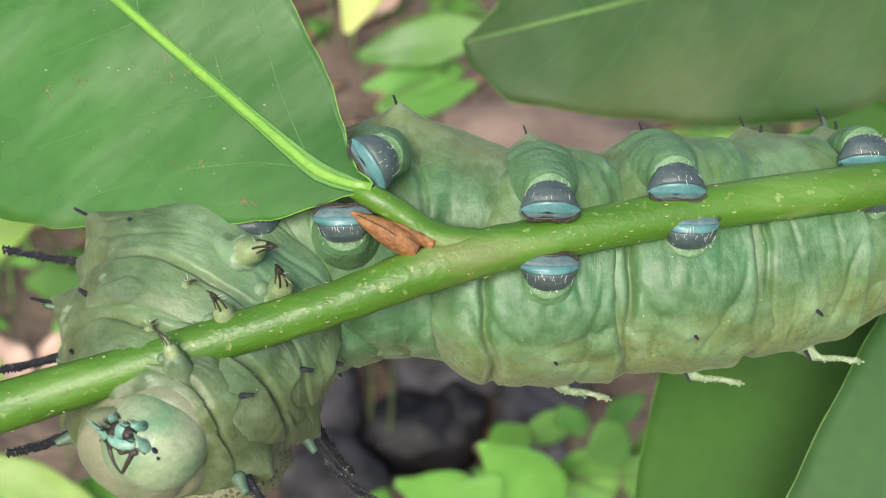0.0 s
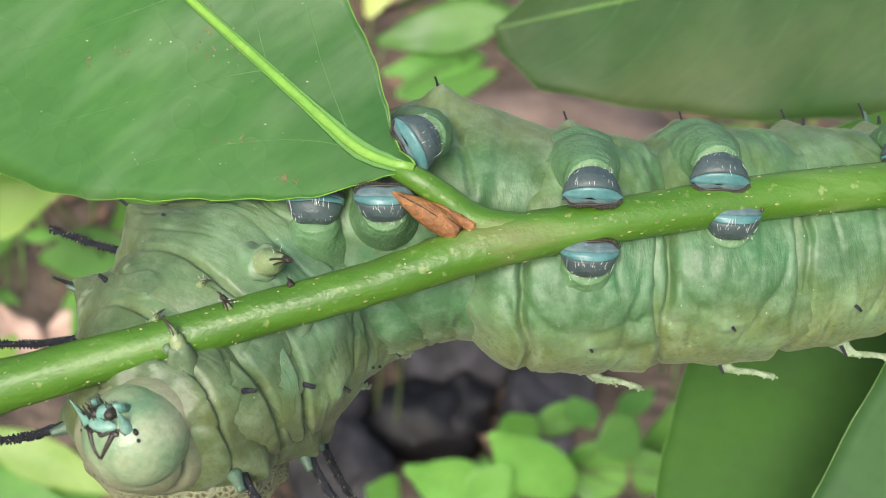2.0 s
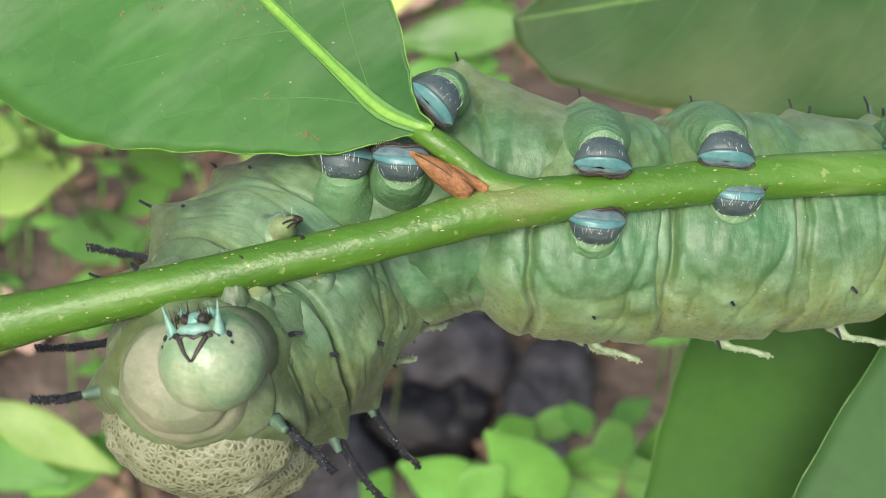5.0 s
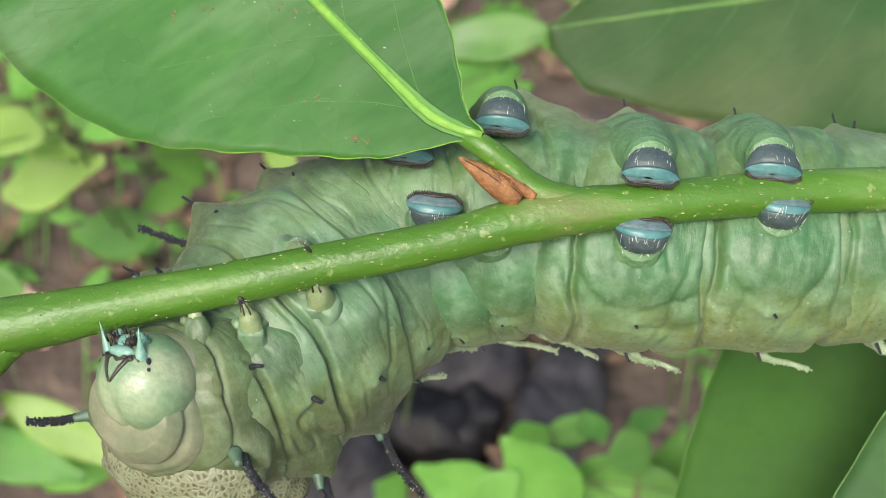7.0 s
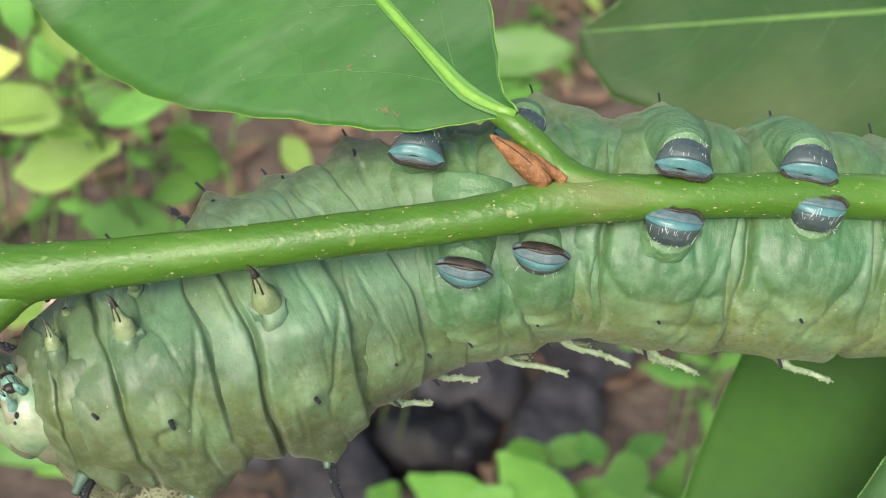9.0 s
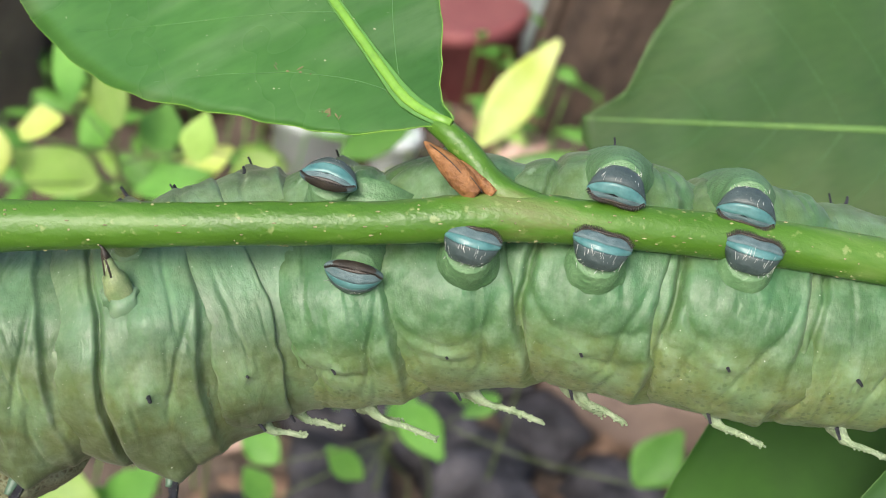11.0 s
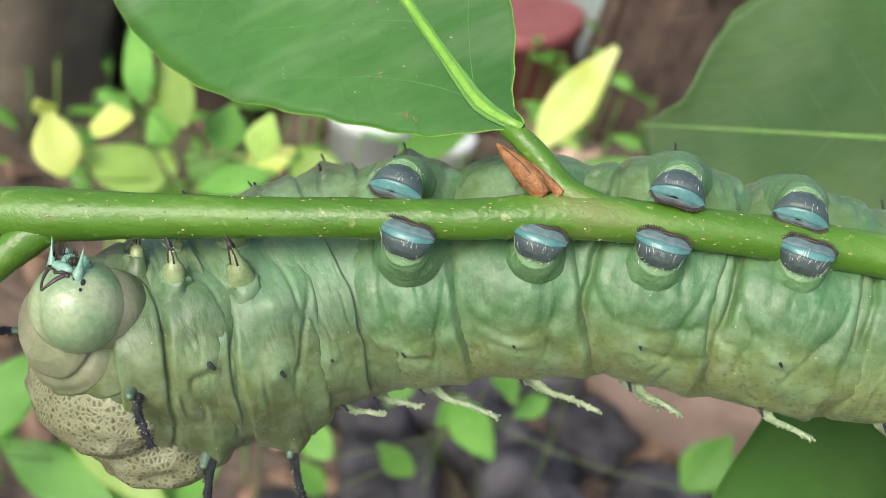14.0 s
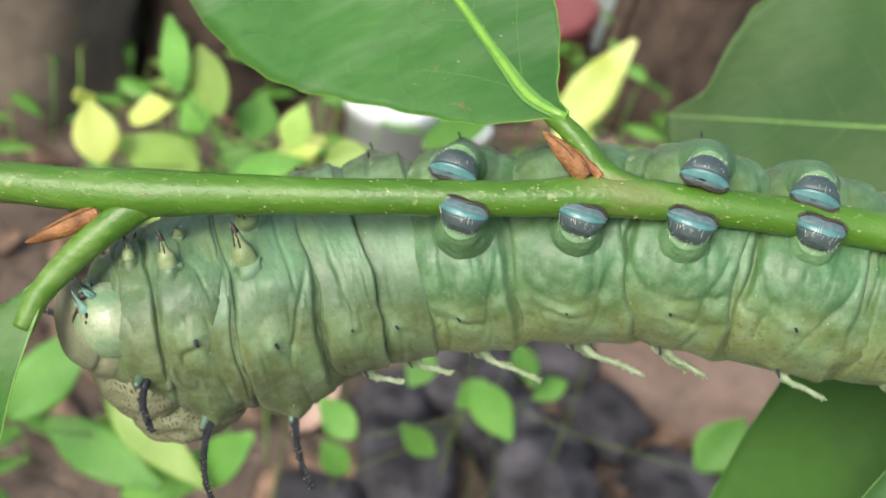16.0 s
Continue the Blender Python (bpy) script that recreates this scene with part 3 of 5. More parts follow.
# ---- background plants ----
def sprout(rows, mats, label, seed):
    """A seedling: its stalk rises from the soil to its leaves."""
    mid = sum((Vector(R(*r[:3])) for r in rows), Vector()) / len(rows)
    foot = Vector((mid.x, mid.y + 0.12, height(mid.x, mid.y + 0.12)))
    t = thing("seedling", foot, label, "seedling", "seedlings on the ground")
    rnd = random.Random(seed)
    top = (mid - foot) * 1000
    stem = curve([(0, 0, -4), (top.x * 0.2 + 5, top.y * 0.1, top.z * 0.4), (top.x * 0.7, top.y * 0.7, top.z * 0.8), top], 6)
    part("stem", Shape().tube(stem, [0.9 - 0.5 * i / len(stem) for i in range(len(stem))], 8), STALK, t)
    for k, r in enumerate(rows):
        b, e = by(foot, [r[:3], r[3:6]])
        small_leaf(t, b, e, r[6], mats[k % len(mats)], seed * 31 + k)
        join = min(stem, key=lambda p: (p - b).length)
        line = curve([join, (join + b) * 0.5 + Vector((0, 0, rnd.uniform(-4, 3))), b], 4)
        part("leaf_stalk", Shape().tube(line, 0.3, 6), STALK, t)


sprout([(47, -118, 288, 18, -93, 270, 23), (24, -125, 304, -9, -112, 289, 22), (50, -122, 306, 66, -100, 297, 22), (76, -125, 315, 82, -89, 299, 14), (56, -100, 310, 49, -92, 327, 12), (65, -97, 317, 81, -88, 329, 10), (35, -105, 324, 58, -95, 325, 12), (65, -117, 302, 47, -114, 309, 20), (80, -116, 290, 67, -101, 290, 15), (37, -99, 320, 24, -114, 332, 16), (67, -91, 281, 53, -97, 272, 17), (13, -119, 278, 24, -104, 276, 17), (81, -106, 276, 90, -88, 275, 13), (-12, -128, 308, -24, -121, 301, 16)], [SPROUT], "green seedling with broad soft leaves", 1)
sprout([(24, 48, 370, -28, 36, 382, 21), (-20, 16, 372, 20, 26, 384, 17), (15, 32, 383, -25, 25, 373, 14)], [SPROUT], "green seedling with drooping oval leaves", 2)
sprout([(-118, -47, 351, -157, -54, 366, 22), (-104, -25, 334, -126, -39, 350, 13)], [SPROUT], "dark green seedling with rounded leaves", 3)
sprout([(-137, -90, 244, -94, -107, 240, 14), (-131, -129, 277, -94, -98, 264, 15), (-149, -83, 281, -142, -70, 292, 11)], [BRIGHT, SPROUT], "bright green seedling with long leaves", 4)
sprout([(-156, -12, 280, -132, -17, 288, 11), (-159, -2, 302, -152, 21, 296, 14), (-164, -59, 296, -151, -78, 299, 16), (-166, -35, 311, -124, -20, 298, 24), (-138, -1, 278, -114, -7, 278, 11), (-109, -8, 297, -96, -25, 314, 17), (-72, -6, 296, -60, -16, 286, 10)], [BRIGHT, SPROUT, SPROUT], "leafy green seedling with light tips", 5)
sprout([(-146, 10, 250, -162, 35, 262, 11), (-131, 7, 252, -150, 29, 264, 13), (-169, -20, 263, -177, -1, 253, 16), (-156, -2, 240, -137, 4, 223, 11), (-138, -12, 269, -171, -11, 277, 19), (-124, 3, 272, -129, 21, 283, 15), (-101, 3, 239, -100, 17, 232, 11), (-100, 12, 272, -115, -4, 265, 11), (-178, -2, 258, -178, 2, 246, 8), (-80, 11, 251, -92, 2, 249, 11), (-124, -10, 262, -100, 2, 253, 11)], [SPROUT, BRIGHT, SUNLIT, SUNLIT, BRIGHT], "seedling with many leaves coloured as sunlit yellow-green", 6)
sprout([(-31, 44, 354, -14, 94, 369, 19), (-78, 24, 337, -57, 46, 353, 15)], [SUNLIT, SPROUT], "seedling with one upright leaf tinted sunlit yellow", 7)
sprout([(-156, -103, 224, -138, -68, 220, 18), (-158, -108, 257, -109, -113, 244, 17), (-142, -101, 261, -126, -119, 272, 14), (-103, -111, 257, -86, -87, 247, 15)], [WEED, WEED, BRIGHT], "low green seedling with spreading leaves", 8)
sprout([(-32, -59, 360, -11, -77, 368, 17), (-54, -56, 382, -59, -71, 376, 14), (-74, -99, 376, -95, -89, 379, 16), (-21, -41, 391, -9, -54, 378, 12), (63, -64, 358, 74, -39, 358, 20)], [SPROUT], "thin seedling growing between dark rocks", 9)

sprout([(-41, -98, 390, -58, -88, 382, 12), (-74, -116, 380, -86, -104, 372, 13), (-30, -61, 405, -39, -76, 397, 12), (3, -50, 405, -8, -61, 397, 11)], [SPROUT], "soft green seedling growing beside dark rocks", 10)


def undergrowth():
    """Low weeds too many to count."""
    rnd = random.Random(12)
    for name, mat, count in (("undergrowth", SPROUT, 900), ("undergrowth", BRIGHT, 150)):
        sh = Shape()
        for k in range(count):
            x, y = rnd.uniform(-0.75, 0.5), rnd.uniform(0.22, 1.15)
            if -0.16 < x < 0.13 and 0.30 < y < 0.62:
                continue
            if noise.noise(Vector((x * 5, y * 5, 3))) < -0.16:
                continue
            z = height(x, y) + rnd.uniform(0.005, 0.09)
            L, w, a = rnd.uniform(22, 42), rnd.uniform(9, 17), rnd.uniform(0, 6.28)
            d = Vector((math.cos(a), math.sin(a), rnd.uniform(-0.3, 0.5)))
            s = d.cross(Vector((rnd.uniform(-0.4, 0.4), rnd.uniform(-0.6, 0.2), 1))).normalized()
            up = s.cross(d).normalized()
            c = Vector((x, y, z)) * 1000
            rows = []
            for i in range(7):
                u = i / 6
                hw = w * 0.5 * max(0.05, math.sin(math.pi * u ** 0.85))
                mid = c + d * L * u - up * 6 * u * u
                rows.append([mid + s * q * hw + up * 2.5 * q * q for q in (-1, 0, 1)] + [mid + s * q * hw + up * (2.5 * q * q - 0.5) for q in (1, 0, -1)])
            sh.grid(rows)
            sh.tube([c, c - Vector((d.x * 8, d.y * 8, (z - height(x, y)) * 1000 + 3))], 0.7, 5)
        ob = new(name, sh.mesh(name, [mat]))
        tagged(ob, "low green weeds growing over brown soil", "undergrowth", kind="stuff")


undergrowth()

# ---- the twig with its leaves ----
TWIG = [(-75, -26, -8.5), (-62.6, -21.5, -7), (-52, -19.2, -6.4), (-38.3, -15.2, -5.4), (-18.4, -9.1, -3), (-8, -5.9, -1.8), (2.2, -2.3, -0.3), (12.8, 0, 1.2), (26, 2.4, 3.2), (40, 4.2, 5.6), (62, 6.2, 9.5), (95, 8, 15)]
fork = R(0, 0, 0)
twig = thing("twig", fork, "green smooth twig with corky specks, gripped by a caterpillar", "twig")
line = curve([(R(*p) - fork) * 1000 for p in TWIG], 10)


def twig_radius(i):
    u = line[i].x
    r = lerp_table(u, [(-75, 2.2), (-56, 2.4), (-47, 2.75), (-38, 2.3), (-28, 2.05), (-8, 2.0), (2, 2.35), (12, 2.1), (40, 2.25), (95, 2.6)])
    return r * (1 + 0.02 * noise.noise(Vector((u * 0.5, 0, 0))))


part("stem", Shape().tube(line, [twig_radius(i) for i in range(len(line))], 28, 0.05), TWIGM, twig)
pet1 = curve(by(fork, [(10, -0.5, 0.8), (6.5, -1.0, 0.4), (3.6, -0.8, 0.0), (1.3, -0.3, -0.3), (-0.6, 0.7, -0.5), (-2.2, 2.0, -0.7), (-4.0, 3.1, -0.9), (-5.4, 3.85, -0.6), (-7.8, 5.0, 0.9), (-9.4, 5.85, 2.0)]), 6)
part("leaf_stalk", Shape().tube(pet1, [lerp_table(i / (len(pet1) - 1), [(0, 1.7), (0.11, 1.72), (0.22, 1.68), (0.33, 1.58), (0.44, 1.42), (0.55, 1.28), (0.78, 1.12), (0.9, 0.95), (1, 0.6)]) for i in range(len(pet1))], 16, 0.04), TWIGM, twig)
pet2 = curve(by(fork, [(-43, -17.0, -6), (-47.3, -20.0, -6.3), (-50.3, -24.4, -7), (-52.6, -28.8, -7.3), (-54.0, -32.4, -7.6), (-54.4, -36, -7.8)]), 6)
part("leaf_stalk", Shape().tube(pet2, [1.2 + 1.1 * min(1, i / 7) - 1.15 * (i / (len(pet2) - 1)) ** 0.8 for i in range(len(pet2))], 16, 0.04), TWIGM, twig)


def bud(a, b, c, r):
    """A dry bud: a slim pointed scale with a shorter one beside it."""
    holder_line = curve(by(fork, [a, b, c]), 10)
    n = len(holder_line)
    swell = [r * (0.72 + 0.42 * math.sin(2.6 * i / n)) * (1 - (i / (n - 1)) ** 2.0 * 0.95) for i in range(n)]
    ob = part("bud", Shape().tube(holder_line, swell, 18, 0.16), BUDM, twig, "brown dry scaly bud")
    off = Vector((1.5, 0.3, 0.5))
    scale_line = [p + off * (1 - 0.25 * i / n) for i, p in enumerate(holder_line[: n * 5 // 8])]
    part("bud_scale", Shape().tube(scale_line, [r * 0.5 * (1 - (i / len(scale_line)) ** 1.6 * 0.9) for i in range(len(scale_line))], 12, 0.2), BUDM, ob)
    ridges = Shape()
    for k in range(7):
        a0 = 0.9 * k
        ridges.tube([p + Vector((math.cos(a0), math.sin(a0) * 0.6, -math.sin(a0))) * swell[i] * 0.93 for i, p in enumerate(holder_line[: n - 3])], 0.05, 5, 0.5)
    part("bud_ridge", ridges, HOOK, ob, "dark ribs along the bud")


bud((-0.9, -1.2, -1.4), (-3.8, 0.6, -1.7), (-7.0, 2.3, -1.2), 1.25)
bud((-50.3, -21.2, -7.2), (-53.5, -24.0, -7.6), (-57.4, -27.0, -7.4), 1.3)


def specks():
    rnd = random.Random(3)
    sh = Shape()
    for k in range(420):
        i = rnd.randrange(4, len(line) - 6)
        p, d = line[i], (line[i + 1] - line[i]).normalized()
        s = d.orthogonal().normalized()
        a = rnd.uniform(0, 6.28)
        o = s * math.cos(a) + d.cross(s) * math.sin(a)
        c = p + (line[i + 1] - p) * rnd.random() + o * twig_radius(i) * 1.0
        sh.ball(c, rnd.uniform(0.06, 0.24), rnd.uniform(0.05, 0.12), rnd.uniform(0.05, 0.12), 6, 4, Matrix((d, o, d.cross(o))).transposed())
    part("corky_specks", sh, CORKY, twig)


specks()

D1, L1 = Vector((-0.7237, 0.5752, 0.3711)), Vector((-0.62, -0.78, 0.1))


def turned(v):
    """A twig direction in the world."""
    return R(*v) - R(0, 0, 0)


base1 = R(-8.5, 4.5, -0.3) - Vector(turned(D1)) * 3
leaf1 = thing("twig_leaf", base1, "large glossy green leaf with a yellow midrib", "leaf", "leaves of the twig")
face1 = leaf_parts(leaf1, (0, 0, 0), turned(D1), turned(L1), 104,
           [(0, 0.25), (0.6, 0.8), (1.6, 1.2), (3.4, 3.0), (6.6, 6.6), (10, 9.6), (14.8, 13.5), (20, 17.9), (25.6, 22.2), (31, 25.2), (37, 27.3), (44, 28.6), (54, 28.8), (68, 26.5), (82, 20.5), (94, 11.5), (104, 0.6)],
           [(0, 0.25), (0.6, 0.8), (1.8, 1.3), (3.4, 2.6), (6, 5.0), (10, 7.4), (12.6, 8.5), (19, 11), (30, 15), (42, 18), (54, 19.5), (68, 18.5), (82, 15), (94, 9), (104, 0.6)],
           LEAF, VEIN, 0.50, 0.0, 0.0, 0.35, 1, 7, 1, bend=2.3, fine=130)


def blemishes(holder, face, seed, n, smin, smax):
    """Dust and feeding scars lying on a blade."""
    rnd = random.Random(seed)
    at, up = face
    dust, scars = Shape(), Shape()
    for k in range(n):
        c = at(rnd.uniform(smin, smax), rnd.uniform(-0.8, 0.9))
        r = rnd.choice((0.03, 0.04, 0.05, 0.06, 0.10))
        for o in (0.0, -0.25):
            dust.ball(c + up * o, r * rnd.uniform(1, 1.8), r, r * 0.8, 6, 4)
    for k in range(14):
        s0, q0 = rnd.uniform(smin, smax), rnd.uniform(-0.15, 0.75)
        if k < 6:
            s0, q0 = rnd.uniform(smin, smin + 22), rnd.uniform(-0.03, 0.03)
        for j in range(rnd.randrange(3, 9)):
            c = at(s0 + rnd.uniform(-1.0, 1.0), q0 + rnd.uniform(-0.03, 0.03))
            turn = Matrix.Rotation(rnd.uniform(0, 6.28), 3, up)
            flat = turn @ Matrix((up.orthogonal().normalized(), up.cross(up.orthogonal().normalized()), up)).transposed()
            for o in (0.0, -0.25):
                scars.ball(c + up * o, rnd.uniform(0.10, 0.45), rnd.uniform(0.06, 0.16), 0.05, 7, 4, flat)
    part("dust", dust, DUST, holder, "pale dust on the blade")
    part("feeding_scar", scars, SCAR, holder, "brown scars on the blade")


blemishes(leaf1, face1, 4, 90, 6, 62)

base2 = R(-54.2, -31.0, -8)
leaf2 = thing("twig_leaf", base2, "young green leaf hanging from the twig", "leaf", "leaves of the twig")
leaf_parts(leaf2, (0, 0, 0), turned((0.0, -1.0, 0.03)), turned((-0.9, 0.1, 0.45)), 70,
           [(0, 0.6), (6, 7), (16, 12), (35, 16), (55, 10), (70, 0.5)], [(0, 0.6), (3, 1.2), (8, 1.3), (16, 1.7), (30, 2.6), (50, 3), (70, 0.5)],
           LEAF, VEIN, 0.8, 0.1, 0.0, 0.4, 2, 6, 1)


def far_leaf(b, tip, half_l, half_r, across, label, mat, seed, blunt=0.7, droop=0.0, sides=None):
    o = R(*b)
    t = thing("shrub_leaf", o, label, "leaf", "broad leaves behind the twig")
    d = Vector(tip) - Vector(b)
    L = d.length
    lo, hi = sides or (profile(L, half_l, 0.62, blunt), profile(L, half_r, 0.62, blunt))
    leaf_parts(t, (0, 0, 0), turned(d), turned(across), L, lo, hi, mat, VEIN2, 0.9, 0.06, droop, 0.8, seed, 8, 1, 0.35)
    stalk = curve([(0, 0, 0), Vector(turned(d)) * -12 + Vector((3, 0, -3)), Vector(turned(d)) * -45 + Vector((10, 10, -30))], 6)
    part("leaf_stalk", Shape().tube(stalk, 1.2, 8), STALK, t)


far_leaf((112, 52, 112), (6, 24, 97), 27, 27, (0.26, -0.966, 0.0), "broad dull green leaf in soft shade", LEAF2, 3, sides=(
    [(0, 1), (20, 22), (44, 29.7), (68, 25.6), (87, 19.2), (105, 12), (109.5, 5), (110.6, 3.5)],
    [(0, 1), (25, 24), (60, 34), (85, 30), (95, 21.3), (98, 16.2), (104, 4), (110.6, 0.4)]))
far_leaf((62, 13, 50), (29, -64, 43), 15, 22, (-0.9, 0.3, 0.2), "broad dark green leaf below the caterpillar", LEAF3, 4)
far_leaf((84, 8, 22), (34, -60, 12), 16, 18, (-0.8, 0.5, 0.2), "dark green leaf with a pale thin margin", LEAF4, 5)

# ---- the caterpillar ----
home = R(10, -4, 13)
caterpillar = thing("caterpillar", home, "fat pale green caterpillar with teal-banded feet crawling on a twig", "caterpillar")
SEG, PROLEG = {}, {}


def arc(a, b):
    return (a - b + math.pi) % (2 * math.pi) - math.pi


def segment(key, name, L, R0, seed, taper=(1.0, 1.0), flat=0.92, label="", pads=(), cones=(), dip=0.1, nose=0.10, loose=False):
    """A body ring: x to the head, y to the belly. Its ends dip under its neighbours; folds and creases run round it.
    pads: angles of the leg mounds; cones: (degrees, x, height, width) of the swellings under the thorns."""
    rows, nx, nt = [], 110, 150
    off = Vector((seed * 7.3, seed * 3.1, 0))
    for i in range(nx + 1):
        k = -2.0 + 4.0 * i / nx
        x0 = k * L / 2
        ring = []
        for j in range(nt):
            th = 2 * math.pi * j / nt
            c, s = math.cos(th), math.sin(th)
            # the ring's edge wanders
            x = x0 + 0.9 * noise.noise(Vector((c * 1.3, s * 1.3, seed * 2.0))) + 0.35 * noise.noise(Vector((c * 4, s * 4, seed)))
            a = abs(x) / (L / 2)
            deep = (0.5 + 1.2 * max(0, math.cos(th + 0.7))) * max(0.25, 0.8 + 1.1 * noise.noise(Vector((c * 1.6, s * 1.6, seed * 3.7))))
            if x < 0:
                # the hind edge stands proud of the next ring
                f = 1 + 0.032 * min(a, 1) ** 4 - 1.15 * dip * deep / (1 + math.exp((0.98 - a) * 38))
            else:
                f = 1 - 0.55 * dip * min(a, 1) ** 3 - 1.0 * dip * deep * math.exp(-((a - 0.99) / 0.07) ** 2)
            if a > 1:
                f -= (0.06 if loose else 0.16) * (a - 1) ** 1.2 if x < 0 else nose * (a - 1) ** 2
            if pads or key == "A7":
                # the rings bulge apart along the upper flank
                f -= 0.125 * min(a, 1.0) ** 5 * math.exp(-(arc(th, 1.45) / 0.6) ** 2)
            f *= taper[0] + (taper[1] - taper[0]) * (0.5 - 0.5 * max(-1, min(1, k)))
            f = max(f, 0.12)
            q = Vector((c * 1.1, s * 1.1, x * 0.10)) + off
            inside = max(0.0, 1 - a ** 4)
            g = 0
            for fx, dep, wid in (((-0.20, 0.030, 0.015), (0.22, 0.020, 0.015)) if L > 8 else ((0.05, 0.020, 0.03),)):
                on = 0.35 + 1.1 * noise.noise(Vector((c * 1.3, s * 1.3, fx * 5)) + off)
                w = 0.14 * noise.noise(Vector((c, s, seed + fx)) * 1.4) * L
                g -= max(0, on) * dep * math.exp(-(((x - fx * L - w) / (wid * L + 0.10))) ** 2)
            for t0, dep, wid in ((1.12, 0.022, 0.05), (-1.12, 0.022, 0.05), (1.85, 0.016, 0.08), (-1.85, 0.016, 0.08)):
                dt = arc(th, t0) + 0.22 * noise.noise(Vector((x * 0.2, t0, seed)))
                g -= dep * math.exp(-(dt / wid) ** 2) * inside * max(0, 0.5 + 1.5 * noise.noise(Vector((x * 0.35, t0 * 2, seed + 4))))
            for t0 in pads:
                d = math.hypot(arc(th, t0) * R0 * 1.05, x * 0.95)
                g += 0.085 * math.exp(-(d / 4.6) ** 2) + 0.004 * math.cos(d * 3.4 + 3 * noise.noise(q * 2)) * math.exp(-(d / 5.5) ** 2)
                if abs(th if th < math.pi else th - 2 * math.pi) > abs(t0):
                    g -= (0.034 * math.exp(-((d - 5.4 - 1.1 * noise.noise(q * 2)) / 0.28) ** 2) + 0.030 * math.exp(-((d - 7.8 - 1.6 * noise.noise(q * 1.7)) / 0.30) ** 2)) * max(0, 0.6 + 1.2 * noise.noise(q * 1.1 + Vector((0, 9, 0))))
            at_side = abs(th if th < math.pi else th - 2 * math.pi)
            if L > 8 and 0.25 < at_side < 1.5:
                run = x - (-0.46 + 0.34 * (at_side - 0.3)) * L + 0.5 * noise.noise(q * 2.2)
                g -= 0.036 * math.exp(-(run / 0.26) ** 2) * math.sin(math.pi * (at_side - 0.25) / 1.25)
            for deg, cx, hh, ww in cones:
                d = math.hypot(arc(th, radians(deg)) * R0, x - cx)
                g += hh / R0 * math.exp(-((d / ww) ** 1.3))
            crease = abs(noise.noise(Vector((c * 2.2, s * 2.2, x * 0.28)) + off))
            g -= (0.028 if key[0] == "T" else 0.022) * max(0, 1 - crease / (0.07 if key[0] == "T" else 0.05)) * max(0, 0.5 + 1.6 * noise.noise(q * 0.9 + Vector((5, 0, 0))))
            crease = abs(noise.noise(Vector((c * 4.6 + 3, s * 4.6, x * 0.5)) - off))
            g -= 0.005 * max(0, 1 - crease / 0.12)
            g += (0.032 if key[0] == "T" else 0.020) * noise.noise(q * (2.2 if key[0] == "T" else 1.4)) + 0.005 * noise.noise(q * 4.5) + 0.0025 * noise.noise(Vector((c * 9, s * 9, x * 1.4)) + off)
            r = R0 * (f + g)
            fl = flat if c > 0 else 1.0
            ring.append(Vector((x0 + 0.05 * L * math.sin(2 * th + seed), r * c * (1 - (1 - fl) * c * c), r * s)))
        rows.append(ring)
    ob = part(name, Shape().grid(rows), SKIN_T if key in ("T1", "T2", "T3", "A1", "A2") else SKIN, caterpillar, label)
    SEG[key] = ob
    return ob


def on_ring(R0, x, deg):
    a = radians(deg)
    o = Vector((0, math.cos(a), math.sin(a)))
    return Vector((x, 0, 0)) + o * R0 * 0.97, o


def spine(seg, R0, x, deg, length, lean=0.2, base_h=1.4, thick=0.22):
    """A thorn: a bluish tip with a black bristle."""
    p, o = on_ring(R0, x, deg)
    d = (o + Vector((lean, 0, 0))).normalized()
    tip = p + o * base_h
    if length > 1.2:
        cone = [tip - o * 1.4 + d * 2.0 * i / 6 for i in range(7)]
        part("spine_base", Shape().tube(cone, [0.40 * (1 - i / 6) ** 1.3 + thick * 0.95 for i in range(7)], 12), BLUE, seg, "bluish thorn base")
    bend = Vector((-0.35 * lean, 0, 0)) + d.orthogonal() * 0.22
    pts = [tip + d * length * i / 8 + bend * length * (i / 8) ** 2 for i in range(-1, 9)]
    sh = Shape().tube(pts, [thick * (1.15 - 0.45 * i / 9) for i in range(10)], 8, 0.3)
    rnd = random.Random(int(deg * 7 + x * 11))
    if length > 4:
        for k in range(150):
            i = rnd.randrange(1, 9)
            c = pts[i] + (pts[i] - pts[i - 1]) * rnd.random()
            a = rnd.uniform(0, 6.28)
            s = d.orthogonal().normalized()
            o2 = s * math.cos(a) + d.cross(s) * math.sin(a)
            sh.tube([c, c + o2 * (thick + 0.14)], [0.16, 0.05], 4)
    bristle = part("spine", sh, BLACK, seg, "black bristle")
    if length > 4:
        flecks = Shape()
        for k in range(38):
            i = rnd.randrange(1, 9)
            c = pts[i] + (pts[i] - pts[i - 1]) * rnd.random()
            a = rnd.uniform(0, 6.28)
            s = d.orthogonal().normalized()
            flecks.ball(c + (s * math.cos(a) + d.cross(s) * math.sin(a)) * thick * 0.98, 0.09, 0.05, 0.05, 5, 3)
        part("wax_flecks", flecks, DUST, bristle, "pale wax flecks")


